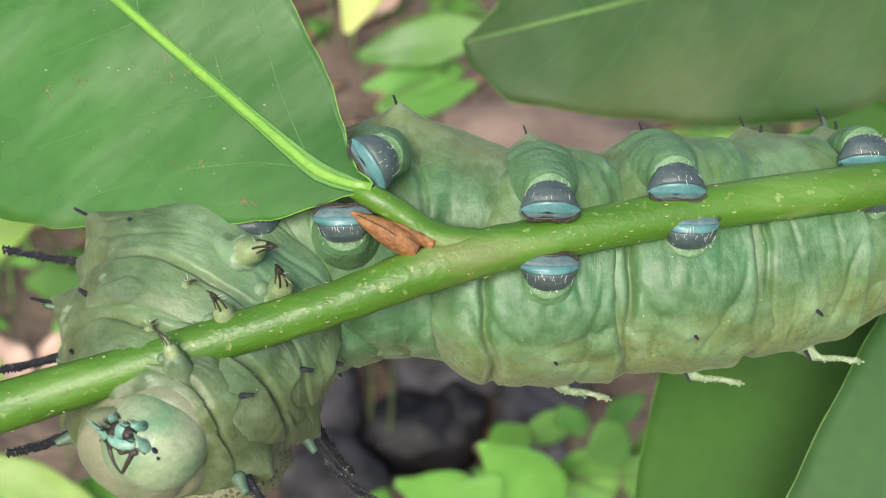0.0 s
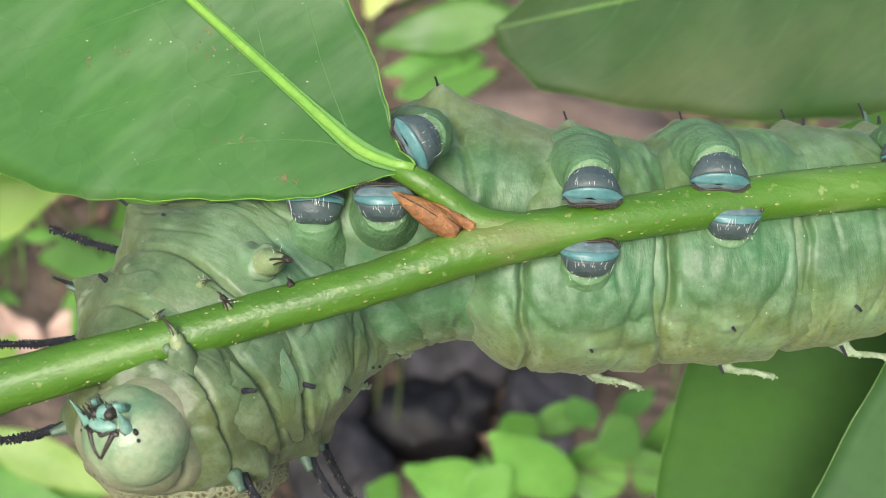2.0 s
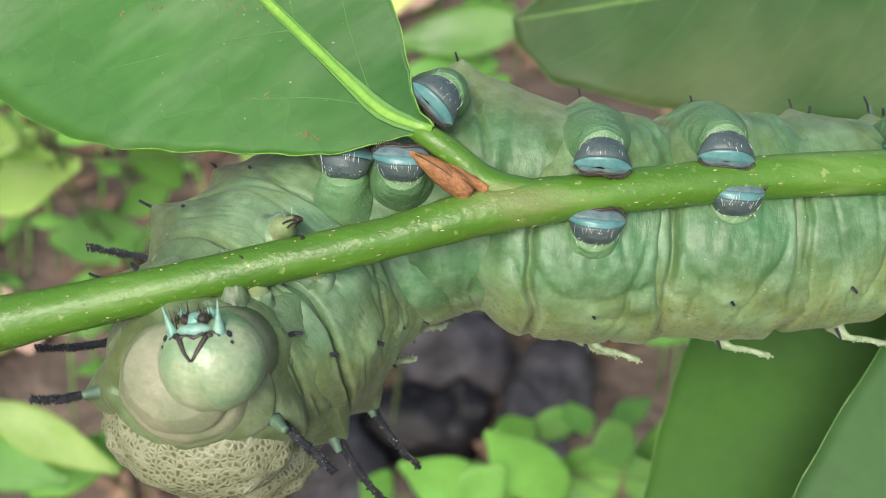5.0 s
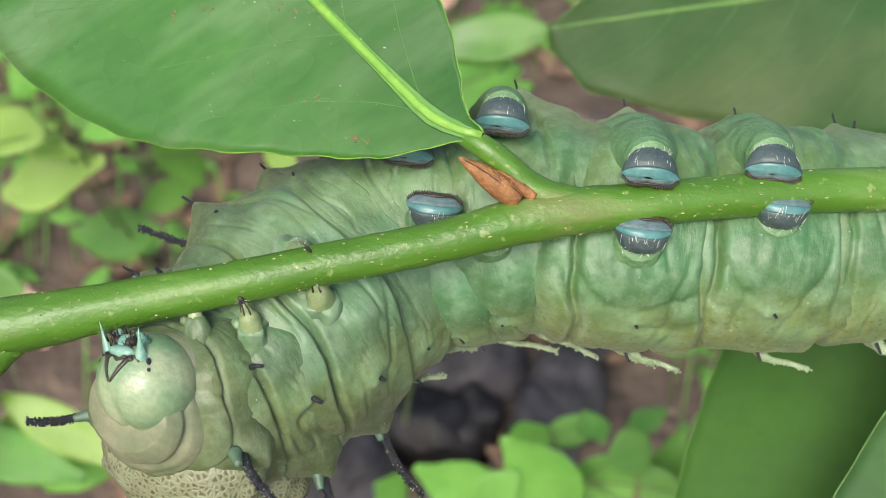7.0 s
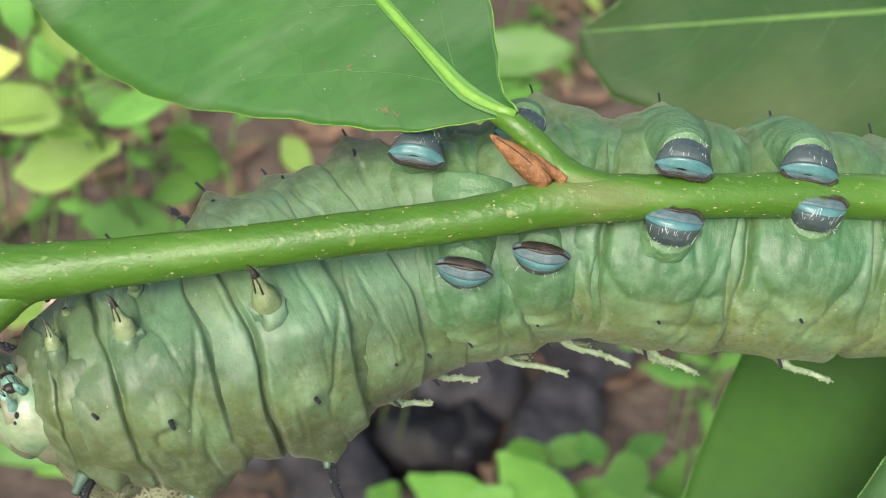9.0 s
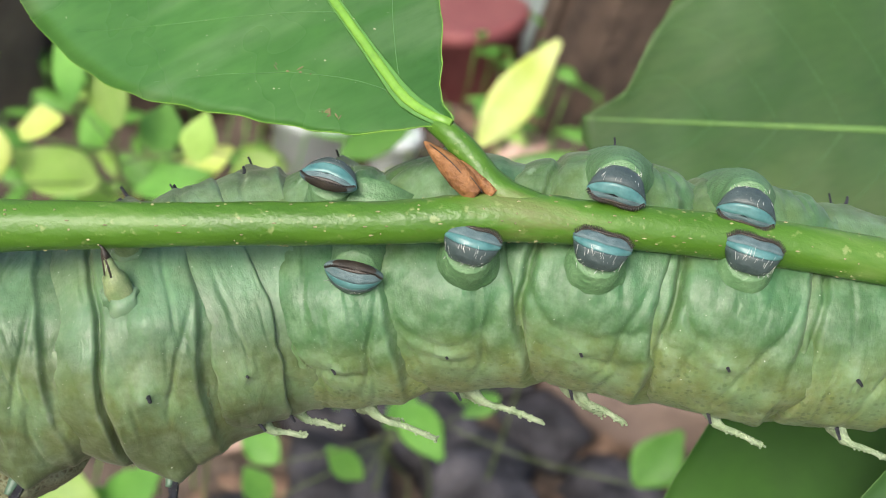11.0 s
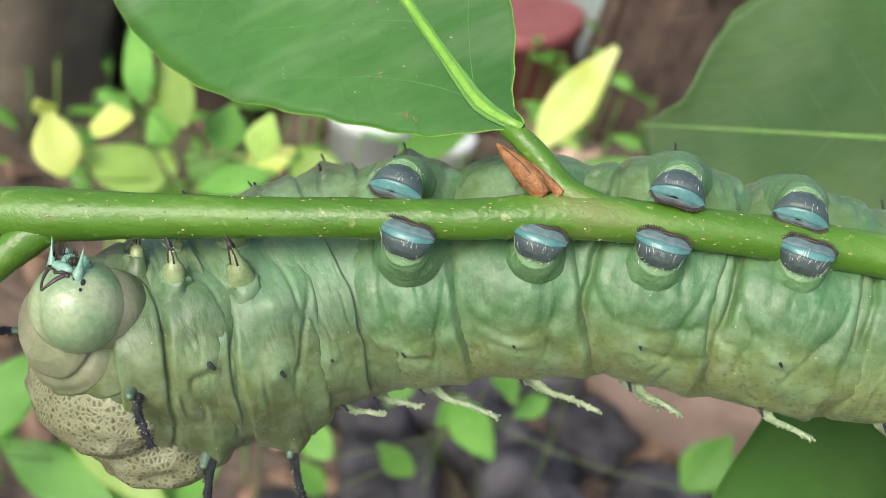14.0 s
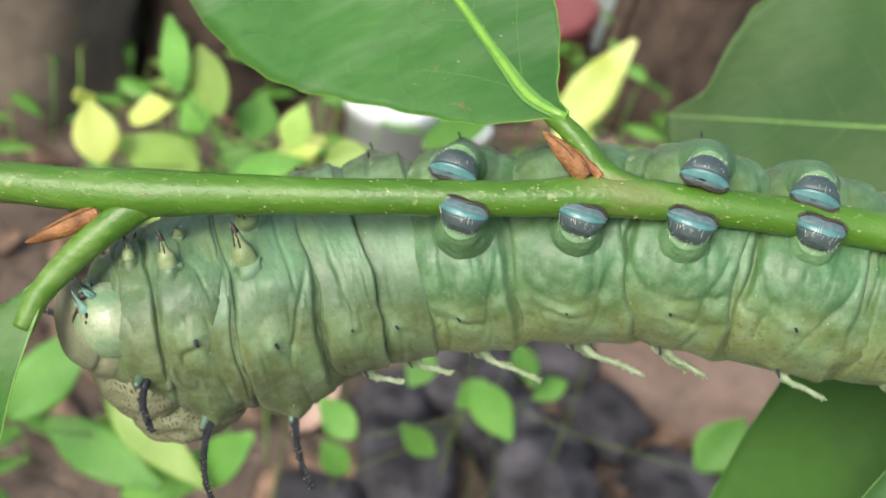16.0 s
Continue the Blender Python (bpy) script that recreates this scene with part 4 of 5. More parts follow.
def rod(seg, R0, x, deg, length, lean):
    """A soft white wax-covered rod on the back."""
    p, o = on_ring(R0, x, deg)
    d = (o + Vector((lean, 0, 0))).normalized()
    pts = [p - o * 0.8 + o * 1.5 * math.sin(1.57 * min(1, i / 4)) + d * (length + 1.0) * (i / 10) ** 1.2 + Vector((-1.6 * (i / 10) ** 2, 0.12 * math.sin(i * 0.9 + deg), 0.12 * math.cos(i * 1.1 + x * 3))) for i in range(11)]
    sh = Shape().tube(pts, [1.3 - 0.94 * min(1, i / 4) ** 0.7 - 0.08 * i / 10 for i in range(11)], 9, 0.4)
    rnd = random.Random(int(deg + x * 9 + length * 5))
    for k in range(44):
        c = pts[rnd.randrange(3, 11)]
        v = Vector((rnd.uniform(-1, 1), rnd.uniform(-1, 1), rnd.uniform(-1, 1))).normalized()
        sh.ball(c + v * 0.36, 0.15, 0.15, 0.15, 6, 4)
    part("wax_rod", sh, WAX, seg, "white waxy rod")


def true_leg(seg, R0, x, deg, size=1.0):
    """A short jointed leg with dark claws, bent towards the twig."""
    p, o = on_ring(R0 * 0.92, x, deg)
    side = -1 if deg < 0 else 1
    aim = Vector((0.10, 0.93, -0.34 * side)).normalized()
    root = curve([p - aim * 5.2 - o * 1.1, p - aim * 2.8 - o * 0.2, p - aim * 0.9 - o * 0.3, p + aim * 1.0 * size], 4)
    n = len(root)
    part("leg_root", Shape().tube(root, [size * (0.3 + 1.65 * math.sin(0.62 * math.pi * (i / (n - 1)) ** 0.8) - 0.6 * (i / (n - 1)) ** 3) for i in range(n)], 18, 0.4), SKIN_T, seg, "fleshy green leg root")
    shin = curve([p + aim * 0.7 * size, p + aim * 2.0 * size, p + aim * 3.3 * size, p + aim * 4.4 * size + Vector((0.1, 0, -0.3 * side))], 4)
    n = len(shin)
    rr = [size * ((1.12 if i < n * 0.4 else 0.86) - 0.72 * (i / (n - 1)) ** 1.3) for i in range(n)]
    part("true_leg", Shape().tube(shin, rr, 14, 0.12), CREAM, seg, "short cream jointed leg")
    e, d = shin[-1], (shin[-1] - shin[-3]).normalized()
    part("claw", Shape().tube([e - d * 0.7, e - d * 0.2, e + d * 0.3, e + d * 0.8 + Vector((0.2, 0, 0))], [0.36 * size, 0.26 * size, 0.13 * size, 0.03], 8), HOOK, seg, "dark claw")
    for off in (Vector((0.62, 0.1, 0.45)), Vector((-0.45, 0.15, 0.6)), Vector((0.1, 0.15, -0.62)), Vector((0.7, 0.1, -0.2))):
        part("leg_stripe", Shape().tube([shin[i] + off.normalized() * rr[i] * 0.96 for i in range(n // 2, n)], [0.10 * size] * (n - n // 2), 5), HOOK, seg, "dark stripe along the leg")
    hairs = Shape()
    rnd = random.Random(int(x * 13 + deg))
    for k in range(4):
        c = shin[rnd.randrange(2, n - 2)]
        v = Vector((rnd.uniform(-1, 1), rnd.uniform(0.2, 0.8), rnd.uniform(-1, 1))).normalized()
        hairs.tube([c, c + v * (0.8 * size + 0.4)], [0.03, 0.01], 4)
    part("leg_hairs", hairs, HAIR, seg)
    if side > 0:
        return
    bulb = p + Vector((0.4, 0.2, -1.7 * side)) * size
    part("leg_bulb", Shape().ball(bulb, 0.8 * size, 0.75 * size, 0.75 * size, 16, 10), SKIN_T, seg)


def body():
    spec = [("T1", "thorax_segment", 6.4, 9.2, (0.86, 1.0)), ("T2", "thorax_segment", 8.6, 12.0, (0.94, 1.0)), ("T3", "thorax_segment", 9.2, 12.9, (1.0, 1.0)),
            ("A1", "abdomen_segment", 7.0, 12.9, (1.0, 1.0)), ("A2", "abdomen_segment", 7.4, 12.8, (1.0, 1.0)), ("A3", "abdomen_segment", 10.6, 12.5, (1.0, 1.0)),
            ("A4", "abdomen_segment", 13.4, 12.1, (1.0, 1.0)), ("A5", "abdomen_segment", 12.7, 12.2, (1.0, 1.0)), ("A6", "abdomen_segment", 12.4, 12.2, (1.0, 0.99)),
            ("A7", "abdomen_segment", 10.6, 11.8, (1.0, 0.93)), ("A8", "abdomen_segment", 10.5, 10.6, (1.0, 0.75))]
    for k, (key, name, L, R0, tp) in enumerate(spec):
        thorax = key[0] == "T"
        pads = (0.5, -0.5) if key in ("A3", "A4", "A5", "A6") else ()
        if thorax:
            cones = [(112, 0.5, 3.6, 2.8), (-112, 0.5, 3.2, 2.8), (62, 1.0, 0.7, 1.5), (-62, 1.0, 0.7, 1.5), (-30, 0.2, 1.5, 3.0)] + ([(82, 0.5, 3.6, 2.5)] if key != "T1" else [])
        else:
            cones = [(88, 0.0, 2.4, 2.3), (-97, 0.0, 0.4, 1.6), (60, 0.5, 0.4, 1.2), (-60, 0.5, 0.4, 1.2)]
        s = segment(key, name, L, R0, k + 2, tp, 0.9, "soft pale green folded body ring", pads, cones, {"T": 0.055, "A": 0.10}[key[0]] if key in ("T1", "T2", "T3", "A1", "A2") else (0.085 if key in ("A3", "A4") else 0.07), {"T1": 0.9, "T2": 0.15, "T3": 0.15, "A1": 0.2, "A4": 0.5, "A3": 0.35}.get(key, 0.42), key[0] == "T")
        if thorax:
            true_leg(s, R0, 0.5, 9, 0.5 if key != "T3" else 1.25)
            true_leg(s, R0, {"T1": 2.6, "T2": 2.4, "T3": 1.8}[key], -20, {"T1": 0.7, "T2": 1.0, "T3": 1.25}[key])
            for sg in (1, -1):
                spine(s, R0, 2.6 if key == "T1" else 0.5, 112 * sg, {"T1": 6.5, "T2": 9.3, "T3": 8.4}[key], {"T1": 0.8, "T2": 0.6, "T3": 0.35}[key], 3.0 if key != "T1" else 1.6, 0.40)
                spine(s, R0, 1.0, 62 * sg, 1.1, 0.1, 0.5, 0.26)
            if key != "T1":
                spine(s, R0, 0.5, 82, 2.2, 0.3, 3.2, 0.22)
        else:
            spine(s, R0, 0.0, 88, 1.6, -0.1, 1.8, 0.15)
            spine(s, R0, 0.0, -97, 1.1, -0.25, 0.5, 0.2)
            for sg in (1, -1):
                spine(s, R0, 0.5, 60 * sg, 0.75, -0.3, 0.25, 0.17)
            if key not in ("A8",):
                rod(s, R0, -0.5, -109, {"A1": 2.0, "A2": 2.6, "A3": 6.0, "A4": 6.2}.get(key, 3.6), {"A1": -1.1, "A2": -1.4, "A3": -1.6, "A4": -1.9, "A5": -2.3}.get(key, -3.0))
                if key in ("A3", "A4", "A5"):
                    rod(s, R0, 0.6, -117, 2.8, -1.6)
    # humped waxy shield on the back of the thorax
    for key, cx, cy, rx, ry, rz in (("T2", 1.6, -8.8, 9.2, 7.3, 11.3), ("T1", -1.0, -6.0, 5.4, 6.6, 9.4)):
        rows = []
        for i in range(45):
            a = math.pi * (0.02 + 0.96 * i / 44)
            ring = []
            for j in range(80):
                b = 2 * math.pi * j / 80
                p = Vector((math.cos(a), math.sin(a) * math.cos(b), math.sin(a) * math.sin(b)))
                cell = noise.voronoi(p * 5.5)[0]
                f = 1 + 0.07 * noise.noise(p * 4 + Vector((cx, 0, 0))) + 0.05 * (min(cell[0], 0.45) - 0.3)
                ring.append(Vector((cx + p.x * rx * f, cy + p.y * ry * f, p.z * rz * f)))
            rows.append(ring)
        part("dorsal_hump", Shape().grid(rows), HUMP, SEG[key], "knobbly brown and white waxy hump")
    at = {"A5": pose(0.0018, -0.0001, -0.0004, 54, 2, -175), "A6": pose(0.0150, 0.0013, 0.0001, 62, 2, -173),
          "A7": pose(0.0270, 0.0029, 0.0007, 65, 4, -171), "A8": pose(0.0360, 0.0045, 0.0020, 62, 13, -171)}
    for key, m in at.items():
        SEG[key].matrix_basis = m


def head():
    """The head: x out of the face, y to the mouth."""
    rows = []
    for i in range(29):
        a = math.pi * (0.02 + 0.96 * i / 28)
        ring = []
        for j in range(44):
            b = 2 * math.pi * j / 44
            p = Vector((math.cos(a), math.sin(a) * math.cos(b), math.sin(a) * math.sin(b)))
            groove = 0.16 * math.exp(-(p.z / 0.12) ** 2) * max(0, p.x) * max(0, 0.25 - p.y)
            ring.append(Vector((p.x * 4.5, p.y * 4.6, p.z * 4.8)) * (1 - groove + 0.006 * noise.noise(p * 5)))
        rows.append(ring)
    h = part("head", Shape().grid(rows), HEADM, caterpillar, "glossy green rounded head")
    SEG["head"] = h

    def on(y, z, up=0.05):
        y, z = y * 0.9, z * 0.9
        k = max(0.02, 1 - (y / 4.6) ** 2 - (z / 4.8) ** 2)
        return Vector((4.5 * math.sqrt(k) + up, y, z))

    for sg in (1, -1):
        line_ = [on(1.0 + 2.3 * i / 8, sg * (0.04 + 1.45 * (i / 8) ** 0.9), 0.0) for i in range(9)]
        part("face_line", Shape().tube(line_, [0.13 + 0.17 * i / 8 for i in range(9)], 6, 0.4), HOOK, h, "dark line of the face")
        base = on(3.3, sg * 2.35, -0.35)
        d = Vector((0.22, 0.95, 0.16 * sg)).normalized()
        part("antenna", Shape().tube([base - d * 0.5 + d * 3.5 * i / 6 for i in range(7)], [0.62, 0.58, 0.42, 0.28, 0.17, 0.09, 0.02], 10), TURQ, h, "turquoise pointed feeler")
        part("eye_spot", Shape().ball(on(2.9, sg * 3.25, -0.12), 0.22, 0.42, 0.28, 10, 6), BLACK, h, "black eye spot")
        part("eye_spot", Shape().ball(on(2.2, sg * 3.55, -0.12), 0.18, 0.22, 0.2, 10, 6), BLACK, h, "black eye spot")
        part("jaw", Shape().ball((2.3, 4.2, 0.75 * sg), 0.7, 0.5, 0.6, 14, 8), HOOK, h, "dark brown jaw")
        part("palp", Shape().tube([(1.2, 4.0, 1.5 * sg), (1.8, 4.7, 1.4 * sg), (2.1, 5.1, 1.2 * sg)], [0.5, 0.38, 0.12], 8), TURQ, h)
        part("cheek_line", Shape().tube([on(3.45 - 0.5 * (i / 6) ** 2, sg * (1.6 + 1.0 * i / 6), 0.0) for i in range(7)], 0.12, 6, 0.3), HOOK, h, "dark line beside the mouth")
    part("lip", Shape().ball((2.85, 3.35, 0), 0.75, 0.62, 1.55, 18, 10), TURQ, h, "turquoise upper lip")
    part("mouth_plate", Shape().ball((2.2, 4.05, 0), 0.8, 0.75, 0.95, 14, 8), TURQ, h)
    part("mouth_rim", Shape().tube([on(3.25 - 0.16 * math.cos(i * 0.9), -2.0 + 4.0 * i / 16, 0.0) for i in range(17)], [0.12 + 0.14 * abs(math.sin(i * 1.1)) for i in range(17)], 6, 0.4), HOOK, h, "dark rim over the mouth")
    hs = Shape()
    rnd = random.Random(8)
    for k in range(46):
        p = Vector((rnd.uniform(1, 3.0), rnd.uniform(3.3, 4.3), rnd.uniform(-2.2, 2.2)))
        hs.tube([p, p + Vector((rnd.uniform(0, 0.6), rnd.uniform(0.8, 1.6), rnd.uniform(-0.4, 0.4)))], [0.07, 0.02], 4)
    part("mouth_hairs", hs, HOOK, h)
    neck = Shape().tube([(-1.0, 0, 0), (-3.0, 0, 0), (-5.0, -0.3, 0)], [4.3, 4.2, 4.4], 36)
    part("neck", neck, NECK, h, "soft pale neck")
    collar = []
    for i in range(41):
        k = i / 40
        ring = []
        for j in range(72):
            b = 2 * math.pi * j / 72
            under = max(0.0, -math.cos(b))
            rr = 4.2 + (1.5 + 0.9 * under ** 0.7) * math.sin(1.57 * min(1, k / 0.75)) ** 0.8 - 1.6 * max(0, (k - 0.76) / 0.24) ** 2 - 0.4 * math.exp(-((k - 0.36 - 0.05 * math.sin(2 * b)) / 0.07) ** 2)
            rr += 0.22 * noise.noise(Vector((math.cos(b) * 2, math.sin(b) * 2, k * 4))) + 0.35 * under * math.exp(-((k - 0.72) / 0.06) ** 2)
            rr *= 1 - 0.2 * k * max(0, math.cos(b))
            ring.append(Vector((8.2 - 5.4 * k, rr * math.cos(b) * 0.97 - 0.5 * k, rr * 1.04 * math.sin(b))))
        collar.append(ring)
    part("neck_fold", Shape().grid(collar), NECK, SEG["T1"], "soft pale fold round the neck")


def hash_of(key):
    return sum(ord(c) * (i + 3) for i, c in enumerate(key))


def proleg(key, m, reach, back):
    """A clasping foot: y to the twig it grips, z outwards. reach: the stump's way into the body."""
    rows = []
    reach = Vector(reach)
    n = 44
    bow = Vector((0, -1, 0))
    for i in range(n + 1):
        k = i / n
        c = Vector((0, -0.9, -0.7)) + reach * k + bow * 0.6 * math.sin(math.pi * min(1, k * 1.3))
        wr = math.sin(k * 85 + 2.0 * noise.noise(Vector((k * 8, hash_of(key), 0))))
        r = 2.1 + back * k ** 1.05 + 0.035 * wr * (1 - k) + 0.05 * math.sin(k * 15) * (1 - k)
        e = (reach + bow * 3.0 * math.cos(math.pi * min(1, k * 1.3))).normalized()
        s = Vector((1, 0, 0))
        t = e.cross(s).normalized()
        ring = []
        for j in range(44):
            b = 2 * math.pi * j / 44
            o = s * math.cos(b) + t * math.sin(b)
            ring.append(c + o * r * (1 + 0.05 * noise.noise(Vector((math.cos(b) * 2, math.sin(b) * 2, k * 9)))))
        rows.append(ring)
    pl = part("proleg", Shape().grid(rows), STUMP, caterpillar, "wrinkled green clasping leg")
    pl.matrix_basis = m
    PROLEG[key] = pl

    def shell(y0, y1, swell, sag0=0.0, sag1=0.0, n=12):
        """A belt of the foot between two heights; sag lifts its edges towards the ends."""
        rows = []
        for i in range(n + 1):
            k = i / n
            e = 1 - swell * (math.exp(-k * n * 0.8) + math.exp(-(1 - k) * n * 0.8))
            ring = []
            for j in range(34):
                b = 2 * math.pi * j / 34
                y = y0 + (y1 - y0) * k + (sag0 + (sag1 - sag0) * k) * abs(math.cos(b)) ** 3
                X = lerp_table(y, [(-2.5, 0.3), (-2.3, 1.0), (-1.8, 1.7), (-1.0, 2.2), (0.0, 2.55), (0.8, 2.8), (1.2, 2.85), (1.6, 2.6), (1.85, 2.2)])
                Z = lerp_table(y, [(-2.5, 0.4), (-2.2, 1.0), (-1.3, 1.6), (-0.3, 1.75), (0.4, 1.6), (1.1, 1.25), (1.6, 0.8), (1.85, 0.4)])
                x, z = X * e * math.cos(b), Z * e * math.sin(b) * (1 if math.sin(b) > 0 else 0.7)
                lobe = 0.28 * math.exp(-((x - 0.3) / 0.6) ** 2) * max(0, (y - 0.2) / 1.5)
                q = Vector((x, 0.86 * (y - 0.05 * x * x - lobe), z))
                ring.append(q * (1 + 0.03 * noise.noise(q * 1.5 + Vector((hash_of(key), 0, 0)))))
            rows.append(ring)
        return Shape().grid(rows)

    upper = key[-1] == "u"
    low, mid, sag = (0.15, 1.35, 0.85) if upper else (-0.1, 0.85, 0.6)
    part("foot", shell(-2.4 if upper else -2.1, low, 0.015, 0.0, sag), SLATE, pl, "slate grey domed foot")
    part("foot_band", shell(low, mid, 0.03, sag, 0.1), TEAL, pl, "teal band along the foot")
    part("foot_flange", shell(mid, 1.85, 0.02, 0.1), FLANGE, pl, "grey flange under the hooks")
    part("sole", Shape().ball((0, 1.5, 0.05), 2.1, 0.2, 0.62, 20, 8), HOOK, pl, "brown slit of the sole")
    rim = Shape()
    edge = []
    for i in range(38):
        x = -2.6 + 5.2 * i / 37
        y = 1.82 - 0.05 * x * x - 0.28 * math.exp(-((x - 0.3) / 0.6) ** 2) - (0.9 * (abs(x) - 2.0) if abs(x) > 2.0 else 0)
        p = Vector((x, 0.86 * y, 0.35))
        edge.append(p)
        d = Vector((x * 0.2, 0.9, 0.35)).normalized()
        rim.tube([p - d * 0.2, p + d * 0.25, p + d * 0.46 + Vector((0, 0.02, -0.14))], [0.095, 0.07, 0.02], 5)
    rim.tube(edge, 0.08, 6)
    part("hook_fringe", rim, HOOK, pl, "comb of tiny dark hooks")
    rnd = random.Random(hash_of(key))
    hs = Shape()
    for k in range(9 if upper else 16):
        x = rnd.uniform(-2.2, 2.2)
        y = -1.0 + rnd.uniform(-0.8, 0.5) - 0.08 * x * x
        z = 1.55 * math.sqrt(max(0.05, 1 - (x / 2.6) ** 2 - ((y + 0.2) / 2.3) ** 2))
        p = Vector((x, 0.86 * y, z))
        d = Vector((x * 0.10 + rnd.uniform(-0.2, 0.2), rnd.uniform(0.7, 1.0), 0.35)).normalized()
        hs.tube([p, p + d * rnd.uniform(0.5, 1.1 if upper else 1.5) + Vector((0, 0, 0.2))], [0.036, 0.012], 4)
    for k in range(22):
        x = rnd.uniform(-1.9, 1.9)
        p = Vector((x, -1.7 + 0.12 * abs(x) + rnd.uniform(-0.3, 0.3), 0.7 + rnd.uniform(-0.3, 0.3)))
        d = Vector((rnd.uniform(-0.6, 0.6), rnd.uniform(-0.9, 0.3), 0.6)).normalized()
        hs.tube([p, p + d * rnd.uniform(0.2, 0.55)], [0.03, 0.01], 4)
    part("foot_hairs", hs, HAIR, pl)


body()
head()
proleg("P3u", pose(0.0014, -0.0066, 0.0133, -41, 0, -180), (0, -2.5, -9), 2.8)
proleg("P3l", pose(0.0014, -0.0101, 0.0083, 66, 0, 0), (0, -2.4, -8), 4.4)
proleg("P4u", pose(0.0135, -0.0040, 0.0135, -41, 0, -180), (0, -2.2, -9), 2.8)
proleg("P4l", pose(0.0149, -0.0063, 0.0102, 66, 0, 0), (0, -3.4, -8), 4.4)
proleg("P5u", pose(0.0335, 0.0026, 0.0122, -45, 0, -180), (0, 0.5, -8), 0.6)
proleg("P5l", pose(0.0335, -0.0010, 0.0105, 66, 0, 0), (0, -2.5, -9), 3.0)
for foot_key, dy in (("P1u", -1.5), ("P1l", -2.2), ("P2u", -1.0), ("P2l", -2.2)):
    proleg(foot_key, pose(0, 0, 0), (0, dy, -9), 1.4 if foot_key[-1] == "u" else 3.4)


